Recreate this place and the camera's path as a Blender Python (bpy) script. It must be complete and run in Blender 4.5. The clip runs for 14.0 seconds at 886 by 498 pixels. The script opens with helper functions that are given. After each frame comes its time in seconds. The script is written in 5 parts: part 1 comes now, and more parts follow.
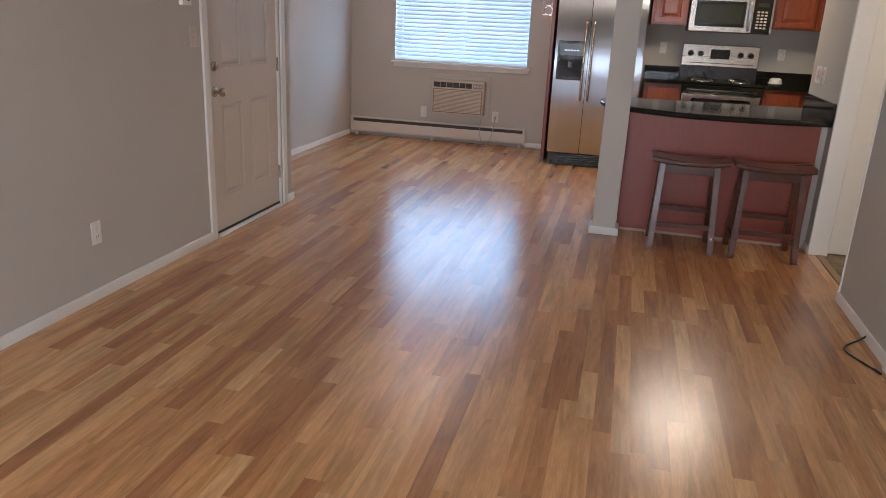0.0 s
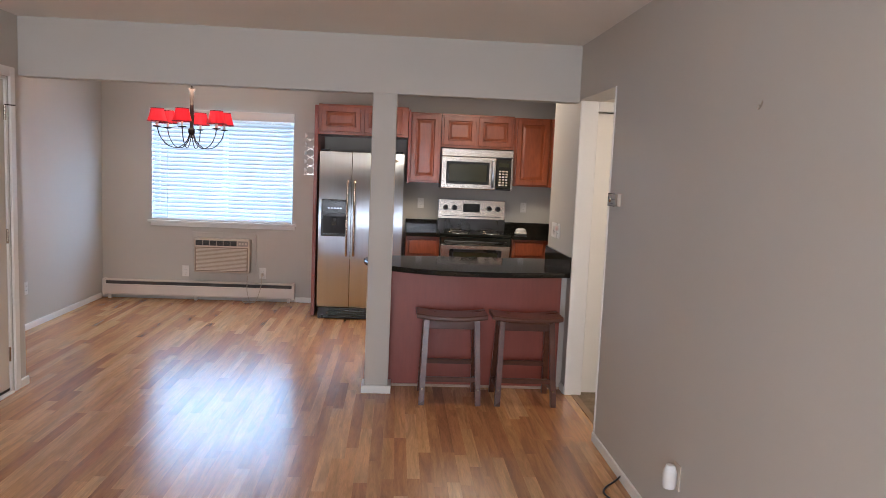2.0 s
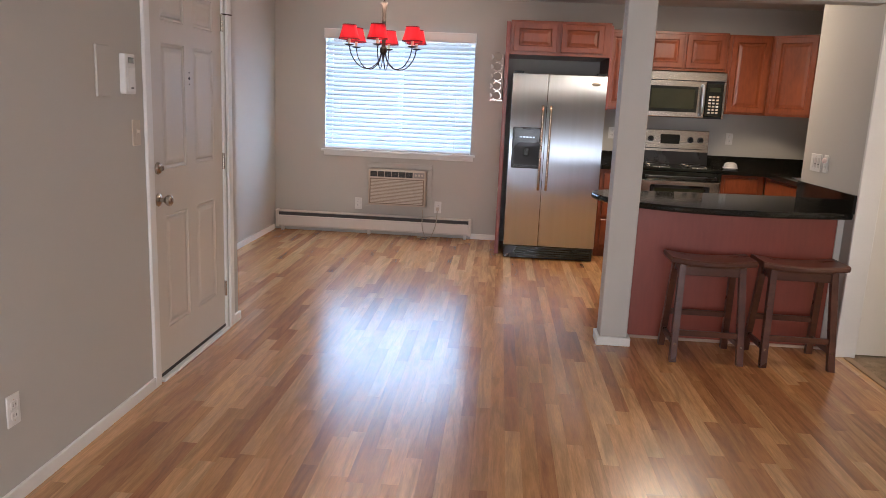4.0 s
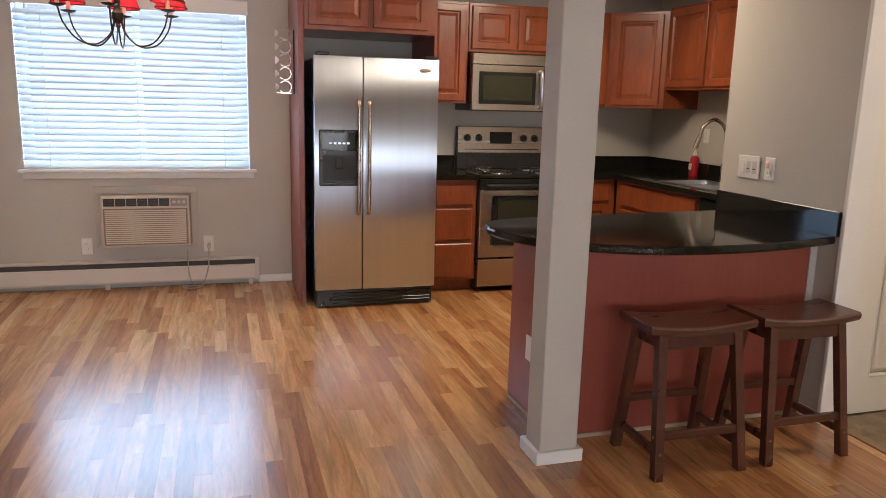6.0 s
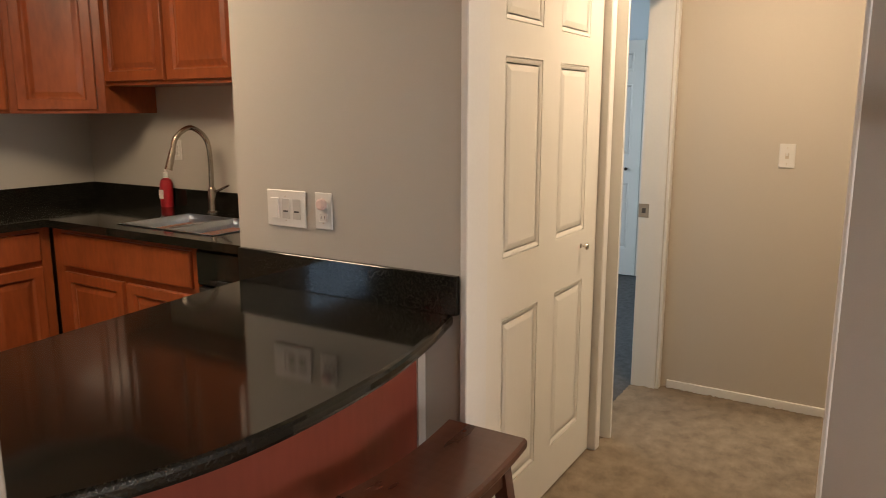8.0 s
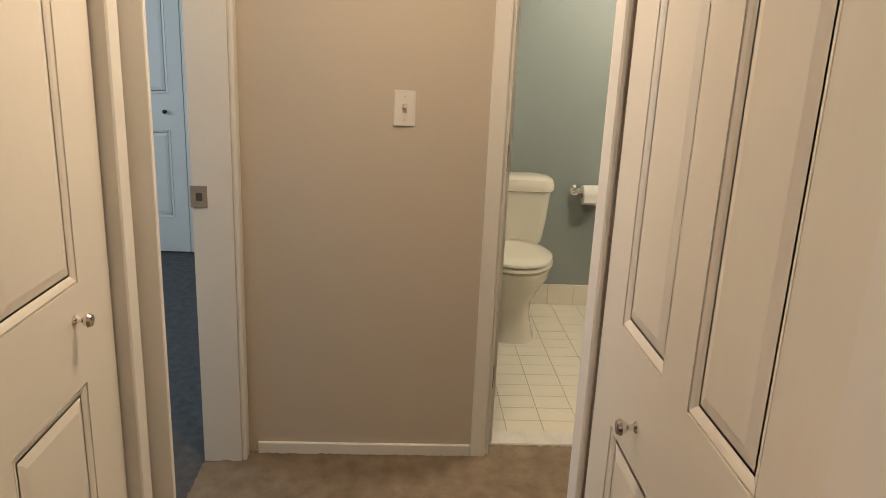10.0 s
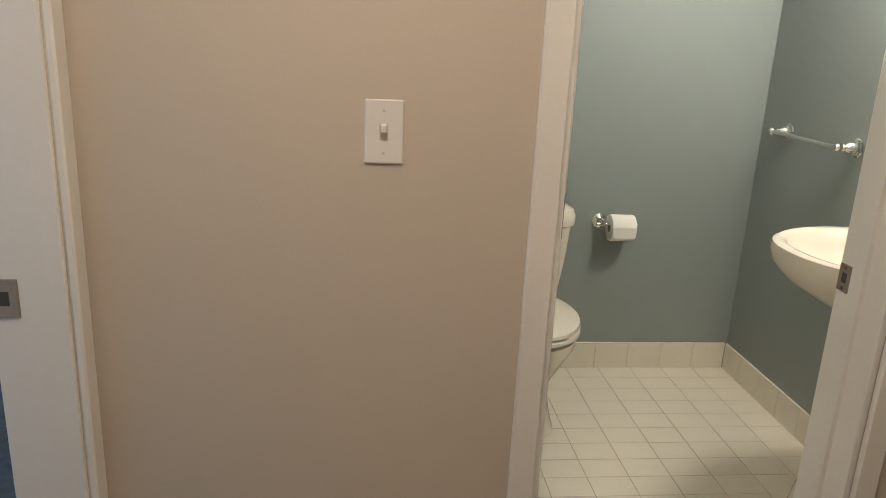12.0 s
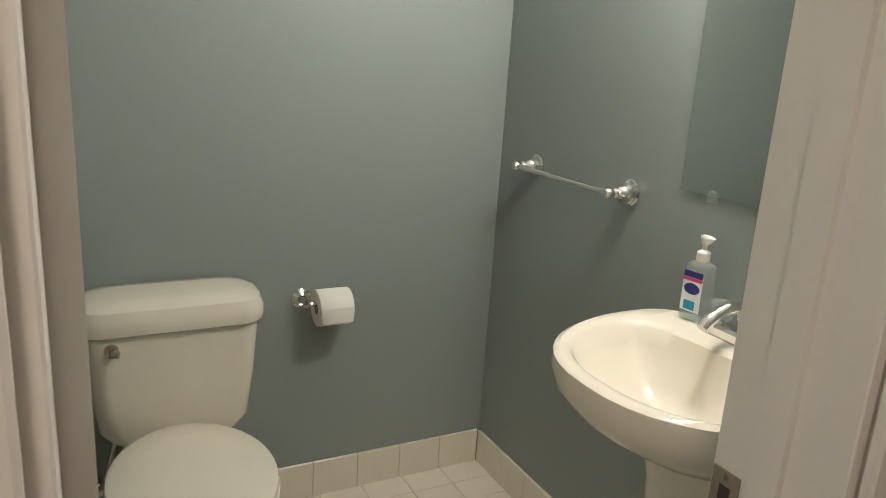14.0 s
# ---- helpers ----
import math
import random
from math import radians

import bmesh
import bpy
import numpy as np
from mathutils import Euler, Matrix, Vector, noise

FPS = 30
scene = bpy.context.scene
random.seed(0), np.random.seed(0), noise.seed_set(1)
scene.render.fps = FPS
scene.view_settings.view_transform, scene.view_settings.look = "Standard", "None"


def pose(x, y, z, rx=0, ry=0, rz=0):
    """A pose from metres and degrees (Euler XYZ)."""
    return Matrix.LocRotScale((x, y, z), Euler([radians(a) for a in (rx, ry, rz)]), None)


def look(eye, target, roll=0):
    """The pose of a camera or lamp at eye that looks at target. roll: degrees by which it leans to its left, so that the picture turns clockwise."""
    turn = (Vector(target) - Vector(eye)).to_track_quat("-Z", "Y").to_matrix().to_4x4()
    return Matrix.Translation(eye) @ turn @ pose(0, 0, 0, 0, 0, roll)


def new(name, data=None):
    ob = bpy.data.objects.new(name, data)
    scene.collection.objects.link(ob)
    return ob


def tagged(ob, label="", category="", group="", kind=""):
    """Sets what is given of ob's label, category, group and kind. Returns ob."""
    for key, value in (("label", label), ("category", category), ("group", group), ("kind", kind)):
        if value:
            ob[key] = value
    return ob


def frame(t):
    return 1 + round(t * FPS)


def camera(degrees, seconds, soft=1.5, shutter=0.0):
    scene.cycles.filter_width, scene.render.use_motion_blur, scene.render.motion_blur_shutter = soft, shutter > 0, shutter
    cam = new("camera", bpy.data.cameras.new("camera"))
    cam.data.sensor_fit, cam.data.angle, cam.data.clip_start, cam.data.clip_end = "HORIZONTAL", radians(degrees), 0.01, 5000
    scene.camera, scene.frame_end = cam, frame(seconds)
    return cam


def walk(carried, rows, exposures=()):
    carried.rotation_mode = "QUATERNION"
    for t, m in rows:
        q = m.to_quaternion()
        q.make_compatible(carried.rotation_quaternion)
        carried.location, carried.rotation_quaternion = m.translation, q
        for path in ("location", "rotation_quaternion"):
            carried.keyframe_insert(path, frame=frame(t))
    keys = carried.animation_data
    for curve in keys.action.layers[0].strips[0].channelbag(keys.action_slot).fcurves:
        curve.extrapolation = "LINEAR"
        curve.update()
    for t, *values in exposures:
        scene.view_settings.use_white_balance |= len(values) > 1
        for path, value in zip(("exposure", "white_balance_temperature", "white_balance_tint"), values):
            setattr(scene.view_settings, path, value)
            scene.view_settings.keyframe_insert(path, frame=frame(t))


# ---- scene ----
cam = camera(62.1, 14.0, 0.8, 0.06)
PATH = [
    (0, (0.231, 0.135, 1.445), (-0.203, 1.99, 0.836), 2.7),
    (0.5, (0.236, 0.176, 1.549), (-0.113, 2.097, 1.112), 2.8),
    (1, (0.215, 0.184, 1.598), (-0.033, 2.146, 1.294), 2.7),
    (1.5, (0.237, 0.196, 1.617), (0.172, 2.18, 1.377), 2.3),
    (2, (0.286, 0.214, 1.597), (0.416, 2.198, 1.381), 2.4),
    (2.5, (0.269, 0.224, 1.576), (0.451, 2.201, 1.339), 3.2),
    (3, (0.068, 0.294, 1.554), (-0.026, 2.268, 1.242), 2.8),
    (3.2, (-0.052, 0.36, 1.518), (-0.256, 2.321, 1.184), 2.7),
    (5.3, (-1.124, 2.046, 1.437), (-0.884, 3.983, 0.999), 1.5),
    (5.5, (-1.102, 2.251, 1.437), (-0.776, 4.176, 1.007), 1.3),
    (6, (-1.105, 2.767, 1.434), (-0.535, 4.644, 1.047), 1.5),
    (6.5, (-0.985, 3.265, 1.498), (-0.179, 5.061, 1.149), 1.2),
    (7, (-0.815, 3.715, 1.543), (0.241, 5.383, 1.222), 0.3),
    (7.5, (-0.521, 4.073, 1.51), (0.854, 5.488, 1.18), -0.1),
    (8, (-0.187, 4.365, 1.464), (1.487, 5.393, 1.09), -0.0),
    (8.5, (0.157, 4.579, 1.456), (2.016, 5.187, 1.039), 0.8),
    (9, (0.552, 4.72, 1.451), (2.479, 5.0, 0.996), 1.5),
    (9.2, (0.697, 4.769, 1.454), (2.635, 4.934, 0.988), 1.9),
    (11.3, (1.934, 4.807, 1.424), (3.837, 4.598, 0.845), 3.0),
    (11.5, (2.025, 4.815, 1.414), (3.93, 4.61, 0.841), 2.9),
    (12, (2.306, 4.834, 1.416), (4.216, 4.627, 0.859), 2.7),
    (12.5, (2.554, 4.798, 1.417), (4.424, 4.403, 0.827), 3.1),
    (13, (2.801, 4.719, 1.408), (4.589, 4.065, 0.797), 3.4),
    (13.5, (2.995, 4.609, 1.404), (4.732, 3.817, 0.81), 3.4),
    (14, (3.241, 4.451, 1.43), (4.95, 3.552, 0.91), 3.6),
]
EXPOSURES = [(0, -0.24, 5550, 13), (1.5, 0.08, 5500, 13), (3.2, 0.02, 5650, 14), (5.5, 0.08, 5800, 14), (6.5, 0.0, 6150, 15), (7.2, 0.08, 6400, 13), (9.0, -0.12, 6600, 14), (11.3, -0.31, 5900, 12), (12.5, -0.27, 5550, 13), (13.5, -0.36, 5400, 13), (14.0, -0.53, 5550, 13)]
walk(cam, [(t, look(eye, target, roll)) for t, eye, target, roll in PATH], EXPOSURES)

# ---- world, large lights ----
world = bpy.data.worlds.new("sky")
scene.world = world
world.use_nodes = True
wn = world.node_tree.nodes
sky = wn.new("ShaderNodeTexSky")
sky.sky_type, sky.sun_disc = "NISHITA", False
sky.sun_elevation, sky.sun_rotation = radians(48), radians(150)
world.node_tree.links.new(sky.outputs[0], wn["Background"].inputs[0])
wn["Background"].inputs[1].default_value = 0.12

sun = new("sun", bpy.data.lights.new("sun", "SUN"))
sun.data.energy, sun.data.angle, sun.data.color = 2.5, radians(0.6), (1, 0.95, 0.87)
sun.matrix_world = look((6, -3, 12), (0, 10, 0))


def area(name, eye, target, w, h, power, colour):
    lamp = new(name, bpy.data.lights.new(name, "AREA"))
    lamp.data.shape, lamp.data.size, lamp.data.size_y = "RECTANGLE", w, h
    lamp.data.energy, lamp.data.color = power, colour
    lamp.matrix_world = look(eye, target)
    return lamp


def point(name, eye, radius, power, colour):
    lamp = new(name, bpy.data.lights.new(name, "POINT"))
    lamp.data.shadow_soft_size, lamp.data.energy, lamp.data.color = radius, power, colour
    lamp.location = eye
    return lamp


WARM = (1.0, 0.78, 0.52)
DAY = (0.86, 0.94, 1.0)
area("dining_window_light", (-1.675, 8.765, 1.505), (-1.675, 7.0, 1.505), 1.53, 1.18, 54, (0.52, 0.76, 1.0))
area("living_window_light", (-0.32, -1.88, 1.27), (-0.32, 5, 1.27), 3.3, 1.6, 80, (1.0, 0.97, 0.94))
area("kitchen_lamp", (1.05, 7.0, 2.36), (1.05, 7.0, 0), 0.7, 0.75, 36, WARM)
area("chandelier_upward_light", (-1.605, 7.143, 2.08), (-1.605, 7.143, 3), 0.7, 0.7, 24, (1.0, 0.76, 0.58))
point("chandelier_lamp", (-1.605, 7.143, 1.99), 0.25, 2.5, (1.0, 0.76, 0.60))
area("hall_lamp", (2.75, 4.85, 2.37), (2.75, 4.85, 0), 0.25, 0.25, 21, (1.0, 0.755, 0.505))
point("bath_lamp", (4.25, 3.36, 2.02), 0.10, 56, (1.0, 0.86, 0.65))
# Unseen lamp added for the bedroom's blue daylight; no window is built there.
area("bedroom_window_light", (4.4, 7.95, 1.5), (4.4, 5.5, 0.9), 1.4, 1.2, 36, (0.74, 0.88, 1.0))


# ---- materials ----
def mat(name, colour, rough=0.6, metal=0.0, vary=0.08, scale=6.0, grain=120.0, bump=0.1, coat=0.0, spec=0.5, tint=None, stretch=(1, 1, 1), bump_dist=0.002):
    """Base colour varied at two scales, roughness variation and fine relief."""
    m = bpy.data.materials.new(name)
    m.use_nodes = True
    n, l = m.node_tree.nodes, m.node_tree.links
    b = n["Principled BSDF"]
    b.inputs["Roughness"].default_value, b.inputs["Metallic"].default_value = rough, metal
    b.inputs["Coat Weight"].default_value, b.inputs["Specular IOR Level"].default_value = coat, spec
    b.inputs["Coat Roughness"].default_value = 0.08
    co = n.new("ShaderNodeTexCoord")
    mp = n.new("ShaderNodeMapping")
    mp.inputs["Scale"].default_value = stretch
    l.new(co.outputs["Object"], mp.inputs[0])
    big, fine = n.new("ShaderNodeTexNoise"), n.new("ShaderNodeTexNoise")
    big.inputs["Scale"].default_value, fine.inputs["Scale"].default_value = scale, grain
    big.inputs["Detail"].default_value, fine.inputs["Detail"].default_value = 4, 3
    for q in (big, fine):
        l.new(mp.outputs[0], q.inputs["Vector"])
    add = n.new("ShaderNodeMath")
    add.operation = "MULTIPLY_ADD"
    l.new(fine.outputs[0], add.inputs[0])
    add.inputs[1].default_value = 0.5
    l.new(big.outputs[0], add.inputs[2])
    ramp = n.new("ShaderNodeMapRange")
    ramp.inputs[1].default_value, ramp.inputs[2].default_value = 0.45, 1.05
    l.new(add.outputs[0], ramp.inputs[0])
    mix = n.new("ShaderNodeMix")
    mix.data_type = "RGBA"
    c = Vector(colour)
    d = Vector(tint) if tint else c
    mix.inputs[6].default_value = (*(c * (1 - vary)), 1)
    mix.inputs[7].default_value = (*(d * (1 + vary)), 1)
    l.new(ramp.outputs[0], mix.inputs[0])
    l.new(mix.outputs[2], b.inputs["Base Color"])
    rr = n.new("ShaderNodeMapRange")
    rr.inputs[3].default_value, rr.inputs[4].default_value = max(rough - 0.06, 0.02), min(rough + 0.08, 1)
    l.new(big.outputs[0], rr.inputs[0])
    l.new(rr.outputs[0], b.inputs["Roughness"])
    if bump:
        bp = n.new("ShaderNodeBump")
        bp.inputs["Strength"].default_value, bp.inputs["Distance"].default_value = bump, bump_dist
        l.new(fine.outputs[0], bp.inputs["Height"])
        l.new(bp.outputs[0], b.inputs["Normal"])
    return m


def plank_wood(name, source):
    """Laminate strips: a tone for each strip, long grain and darker figure, under a glossy coat."""
    m = bpy.data.materials.new(name)
    m.use_nodes = True
    n, l = m.node_tree.nodes, m.node_tree.links
    b = n["Principled BSDF"]
    if source == "object":
        info = n.new("ShaderNodeObjectInfo")
        rnd = info.outputs["Random"]
    else:
        info = n.new("ShaderNodeNewGeometry")
        rnd = info.outputs["Random Per Island"]
    geo = n.new("ShaderNodeNewGeometry")
    shift = n.new("ShaderNodeVectorMath")
    shift.operation = "MULTIPLY_ADD"
    comb = n.new("ShaderNodeCombineXYZ")
    for i in range(3):
        l.new(rnd, comb.inputs[i])
    l.new(comb.outputs[0], shift.inputs[0])
    shift.inputs[1].default_value = (37, 53, 11)
    l.new(geo.outputs["Position"], shift.inputs[2])
    mp = n.new("ShaderNodeMapping")
    mp.inputs["Scale"].default_value = (1, 0.09, 1)
    l.new(shift.outputs[0], mp.inputs[0])
    figure, grain = n.new("ShaderNodeTexNoise"), n.new("ShaderNodeTexNoise")
    figure.inputs["Scale"].default_value, figure.inputs["Detail"].default_value, figure.inputs["Distortion"].default_value = 22, 4, 1.2
    grain.inputs["Scale"].default_value, grain.inputs["Detail"].default_value = 190, 3
    l.new(mp.outputs[0], figure.inputs["Vector"])
    l.new(mp.outputs[0], grain.inputs["Vector"])
    tone = n.new("ShaderNodeValToRGB")
    e = tone.color_ramp.elements
    e[0].position, e[0].color = 0.0, (0.36, 0.155, 0.056, 1)
    e[1].position, e[1].color = 1.0, (0.66, 0.385, 0.165, 1)
    for p, c in ((0.15, (0.43, 0.195, 0.071, 1)), (0.35, (0.49, 0.235, 0.086, 1)), (0.7, (0.60, 0.315, 0.120, 1))):
        q = e.new(p)
        q.color = c
    l.new(rnd, tone.inputs[0])
    fr = n.new("ShaderNodeMapRange")
    fr.inputs[1].default_value, fr.inputs[2].default_value, fr.inputs[3].default_value, fr.inputs[4].default_value = 0.32, 0.62, 0.68, 1.08
    l.new(figure.outputs[0], fr.inputs[0])
    gr = n.new("ShaderNodeMapRange")
    gr.inputs[1].default_value, gr.inputs[2].default_value, gr.inputs[3].default_value, gr.inputs[4].default_value = 0.3, 0.7, 0.86, 1.08
    l.new(grain.outputs[0], gr.inputs[0])
    mul = n.new("ShaderNodeMath")
    mul.operation = "MULTIPLY"
    l.new(fr.outputs[0], mul.inputs[0])
    l.new(gr.outputs[0], mul.inputs[1])
    vm = n.new("ShaderNodeVectorMath")
    vm.operation = "SCALE"
    l.new(tone.outputs[0], vm.inputs[0])
    l.new(mul.outputs[0], vm.inputs["Scale"])
    l.new(vm.outputs[0], b.inputs["Base Color"])
    b.inputs["Specular IOR Level"].default_value = 0.0
    b.inputs["Coat Weight"].default_value, b.inputs["Coat Roughness"].default_value, b.inputs["Coat IOR"].default_value = 1.0, 0.24, 1.8
    smear = n.new("ShaderNodeTexNoise")
    smear.inputs["Scale"].default_value = 3.0
    l.new(geo.outputs["Position"], smear.inputs["Vector"])
    sr = n.new("ShaderNodeMapRange")
    sr.inputs[3].default_value, sr.inputs[4].default_value = 0.20, 0.31
    l.new(smear.outputs[0], sr.inputs[0])
    l.new(sr.outputs[0], b.inputs["Roughness"])
    return m


def glass(name, colour=(1, 1, 1), rough=0.0, ior=1.45):
    m = bpy.data.materials.new(name)
    m.use_nodes = True
    b = m.node_tree.nodes["Principled BSDF"]
    b.inputs["Base Color"].default_value = (*colour, 1)
    b.inputs["Transmission Weight"].default_value, b.inputs["Roughness"].default_value, b.inputs["IOR"].default_value = 1, rough, ior
    return m


def glow(name, colour, strength):
    m = bpy.data.materials.new(name)
    m.use_nodes = True
    b = m.node_tree.nodes["Principled BSDF"]
    b.inputs["Emission Color"].default_value, b.inputs["Emission Strength"].default_value = (*colour, 1), strength
    return m


def cloth(name, colour, through_share):
    """A thin sheet that lets part of the light through."""
    m = mat(name, colour, 0.7, bump=0.05)
    n, l = m.node_tree.nodes, m.node_tree.links
    t, mix = n.new("ShaderNodeBsdfTranslucent"), n.new("ShaderNodeMixShader")
    t.inputs[0].default_value = (*colour, 1)
    mix.inputs[0].default_value = through_share
    l.new(n["Principled BSDF"].outputs[0], mix.inputs[1])
    l.new(t.outputs[0], mix.inputs[2])
    l.new(mix.outputs[0], n["Material Output"].inputs[0])
    return m


WALL = mat("wall_paint_greige", (0.49, 0.465, 0.415), 0.62, vary=0.03, scale=1.5, grain=260, bump=0.12)
HALLWALL = mat("wall_paint_beige", (0.54, 0.485, 0.405), 0.62, vary=0.03, scale=1.5, grain=260, bump=0.12)
BATHWALL = mat("wall_paint_slate_green", (0.255, 0.285, 0.272), 0.45, vary=0.04, scale=1.5, grain=240, bump=0.12)
BEDWALL = mat("wall_paint_pale", (0.62, 0.68, 0.70), 0.6, vary=0.03, scale=1.5, grain=240, bump=0.1)
CEIL = mat("ceiling_paint", (0.70, 0.68, 0.63), 0.8, vary=0.03, scale=2, grain=180, bump=0.3)
TRIM = mat("trim_paint_white", (0.76, 0.745, 0.70), 0.42, vary=0.03, scale=4, grain=90, bump=0.05)
DOORW = mat("door_paint_white", (0.76, 0.73, 0.66), 0.38, vary=0.025, scale=3, grain=80, bump=0.06, stretch=(1, 1, 0.2))
DOORF = mat("door_paint_cream", (0.60, 0.55, 0.475), 0.40, vary=0.03, scale=3, grain=80, bump=0.06, stretch=(1, 1, 0.2))
PLANK = plank_wood("laminate_strip", "object")
PLANKS = plank_wood("laminate_strips", "island")
SUBFLOOR = mat("laminate_joint", (0.14, 0.075, 0.035), 0.5, vary=0.1)
CARPET = mat("carpet_brown", (0.35, 0.275, 0.195), 0.95, vary=0.34, scale=13, grain=300, bump=0.9, spec=0.1, bump_dist=0.012)
CARPETB = mat("carpet_grey", (0.12, 0.12, 0.12), 0.95, vary=0.3, scale=26, grain=330, bump=0.9, spec=0.1, bump_dist=0.006)
CHERRY = mat("cherry_wood", (0.185, 0.043, 0.015), 0.30, vary=0.22, scale=5, grain=45, bump=0.04, tint=(0.27, 0.070, 0.022), stretch=(1, 1, 0.25), coat=0.25)
CHERRYD = mat("cherry_panel", (0.25, 0.056, 0.033), 0.40, vary=0.16, scale=4, grain=40, bump=0.04, stretch=(1, 1, 0.2), coat=0.15)
CHERRYIN = mat("cabinet_inside", (0.05, 0.022, 0.013), 0.6, vary=0.1)
GRANITE = mat("granite_black", (0.005, 0.005, 0.004), 0.05, vary=0.7, scale=160, grain=600, bump=0.0, spec=0.4, tint=(0.013, 0.012, 0.009))
STEEL = mat("brushed_steel", (0.60, 0.67, 0.76), 0.30, metal=1.0, vary=0.04, scale=3, grain=300, bump=0.02, stretch=(8, 8, 0.15))
brush = STEEL.node_tree.nodes.new("ShaderNodeTangent")
brush.direction_type, brush.axis = "RADIAL", "X"
bsdf = STEEL.node_tree.nodes["Principled BSDF"]
bsdf.inputs["Anisotropic"].default_value, bsdf.inputs["Anisotropic Rotation"].default_value = 0.92, 0.25
STEEL.node_tree.links.new(brush.outputs[0], bsdf.inputs["Tangent"])
STEELH = mat("brushed_steel_warm", (0.50, 0.455, 0.40), 0.24, metal=1.0, vary=0.05, scale=3, grain=300, bump=0.03, stretch=(0.15, 8, 8))
CHROME = mat("chrome", (0.78, 0.76, 0.72), 0.07, metal=1.0, vary=0.02, bump=0)
STRIKE = mat("worn_steel", (0.36, 0.31, 0.25), 0.5, metal=0.6, vary=0.2, bump=0.05)
NICKEL = mat("satin_nickel", (0.50, 0.46, 0.40), 0.24, metal=1.0, vary=0.05, bump=0)
BRONZE = mat("dark_bronze", (0.055, 0.040, 0.030), 0.38, metal=0.8, vary=0.15, bump=0.05)
BLACK = mat("black_plastic", (0.014, 0.014, 0.015), 0.28, vary=0.1, bump=0.03)
BLACKG = mat("black_glass", (0.012, 0.014, 0.012), 0.07, vary=0.1, bump=0)
OVENG = mat("oven_glass", (0.030, 0.033, 0.020), 0.06, vary=0.1, bump=0)
WHITEP = mat("white_plastic", (0.72, 0.70, 0.66), 0.35, vary=0.02, bump=0.02)
FROST = mat("light_grey_plastic", (0.55, 0.52, 0.48), 0.4, vary=0.02, bump=0.02)
ALMOND = mat("almond_plastic", (0.58, 0.50, 0.40), 0.4, vary=0.03, bump=0.02)
# Dark colour for shade in slots and holes, also for small print.
ACDARK = mat("slot_shade_and_print", (0.06, 0.055, 0.05), 0.6)
HEATER = mat("heater_enamel", (0.66, 0.60, 0.53), 0.45, vary=0.04, bump=0.04)
BLIND = cloth("blind_slat_white", (0.66, 0.68, 0.70), 0.10)
STOOL = mat("walnut_stain", (0.070, 0.020, 0.010), 0.28, vary=0.3, scale=8, grain=50, bump=0.05, tint=(0.085, 0.030, 0.016), stretch=(0.3, 1, 1), coat=0.3)
PORCELAIN = mat("porcelain_bone", (0.76, 0.71, 0.60), 0.10, vary=0.015, bump=0, spec=0.6)
TILE = mat("floor_tile_bone", (0.74, 0.69, 0.58), 0.24, vary=0.03, scale=8, bump=0.02)
GROUT = mat("grout_tan", (0.50, 0.43, 0.33), 0.8, vary=0.15)
PAPER = mat("paper_white", (0.80, 0.78, 0.73), 0.9, vary=0.02, grain=90, bump=0.15)
RED = cloth("red_shade_fabric", (0.50, 0.012, 0.026), 0.30)
MIRROR = mat("mirror_silver", (0.80, 0.84, 0.82), 0.015, metal=1.0, vary=0.0, bump=0)


def thin_clear(name, colour, share):
    """Clear moulded plastic: mostly see-through, with a sharp gloss."""
    m = bpy.data.materials.new(name)
    m.use_nodes = True
    n, l = m.node_tree.nodes, m.node_tree.links
    t, mix = n.new("ShaderNodeBsdfTransparent"), n.new("ShaderNodeMixShader")
    t.inputs[0].default_value = (*colour, 1)
    b = n["Principled BSDF"]
    b.inputs["Base Color"].default_value, b.inputs["Roughness"].default_value = (*[0.8 * c for c in colour], 1), 0.05
    mix.inputs[0].default_value = share
    l.new(b.outputs[0], mix.inputs[1])
    l.new(t.outputs[0], mix.inputs[2])
    l.new(mix.outputs[0], n["Material Output"].inputs[0])
    return m


CLEAR = thin_clear("clear_plastic", (0.97, 0.985, 0.98), 0.84)
LIQUID = thin_clear("soap_liquid", (0.90, 0.97, 0.97), 0.88)
PANE = glass("window_glass")
OVENLAMP = glow("bulb", (1.0, 0.66, 0.34), 60.0)
LAMPGLASS = glow("lamp_diffuser", (1.0, 0.80, 0.55), 3.0)


# ---- building blocks ----
def thing(name, x=0, y=0, z=0, rz=0, label="", category="", group=""):
    e = new(name)
    e.empty_display_size = 0.1
    e.matrix_world = pose(x, y, z, 0, 0, rz)
    return tagged(e, label, category, group)


def part(name, bm, material, parent=None, label="", smooth=False):
    me = bpy.data.meshes.new(name)
    bmesh.ops.recalc_face_normals(bm, faces=bm.faces[:])
    if smooth:
        for f in bm.faces:
            f.smooth = True
    bm.to_mesh(me)
    bm.free()
    me.materials.append(material)
    if smooth:
        me.set_sharp_from_angle(angle=radians(38))
    ob = new(name, me)
    if parent is not None:
        ob.parent = parent
    return tagged(ob, label)


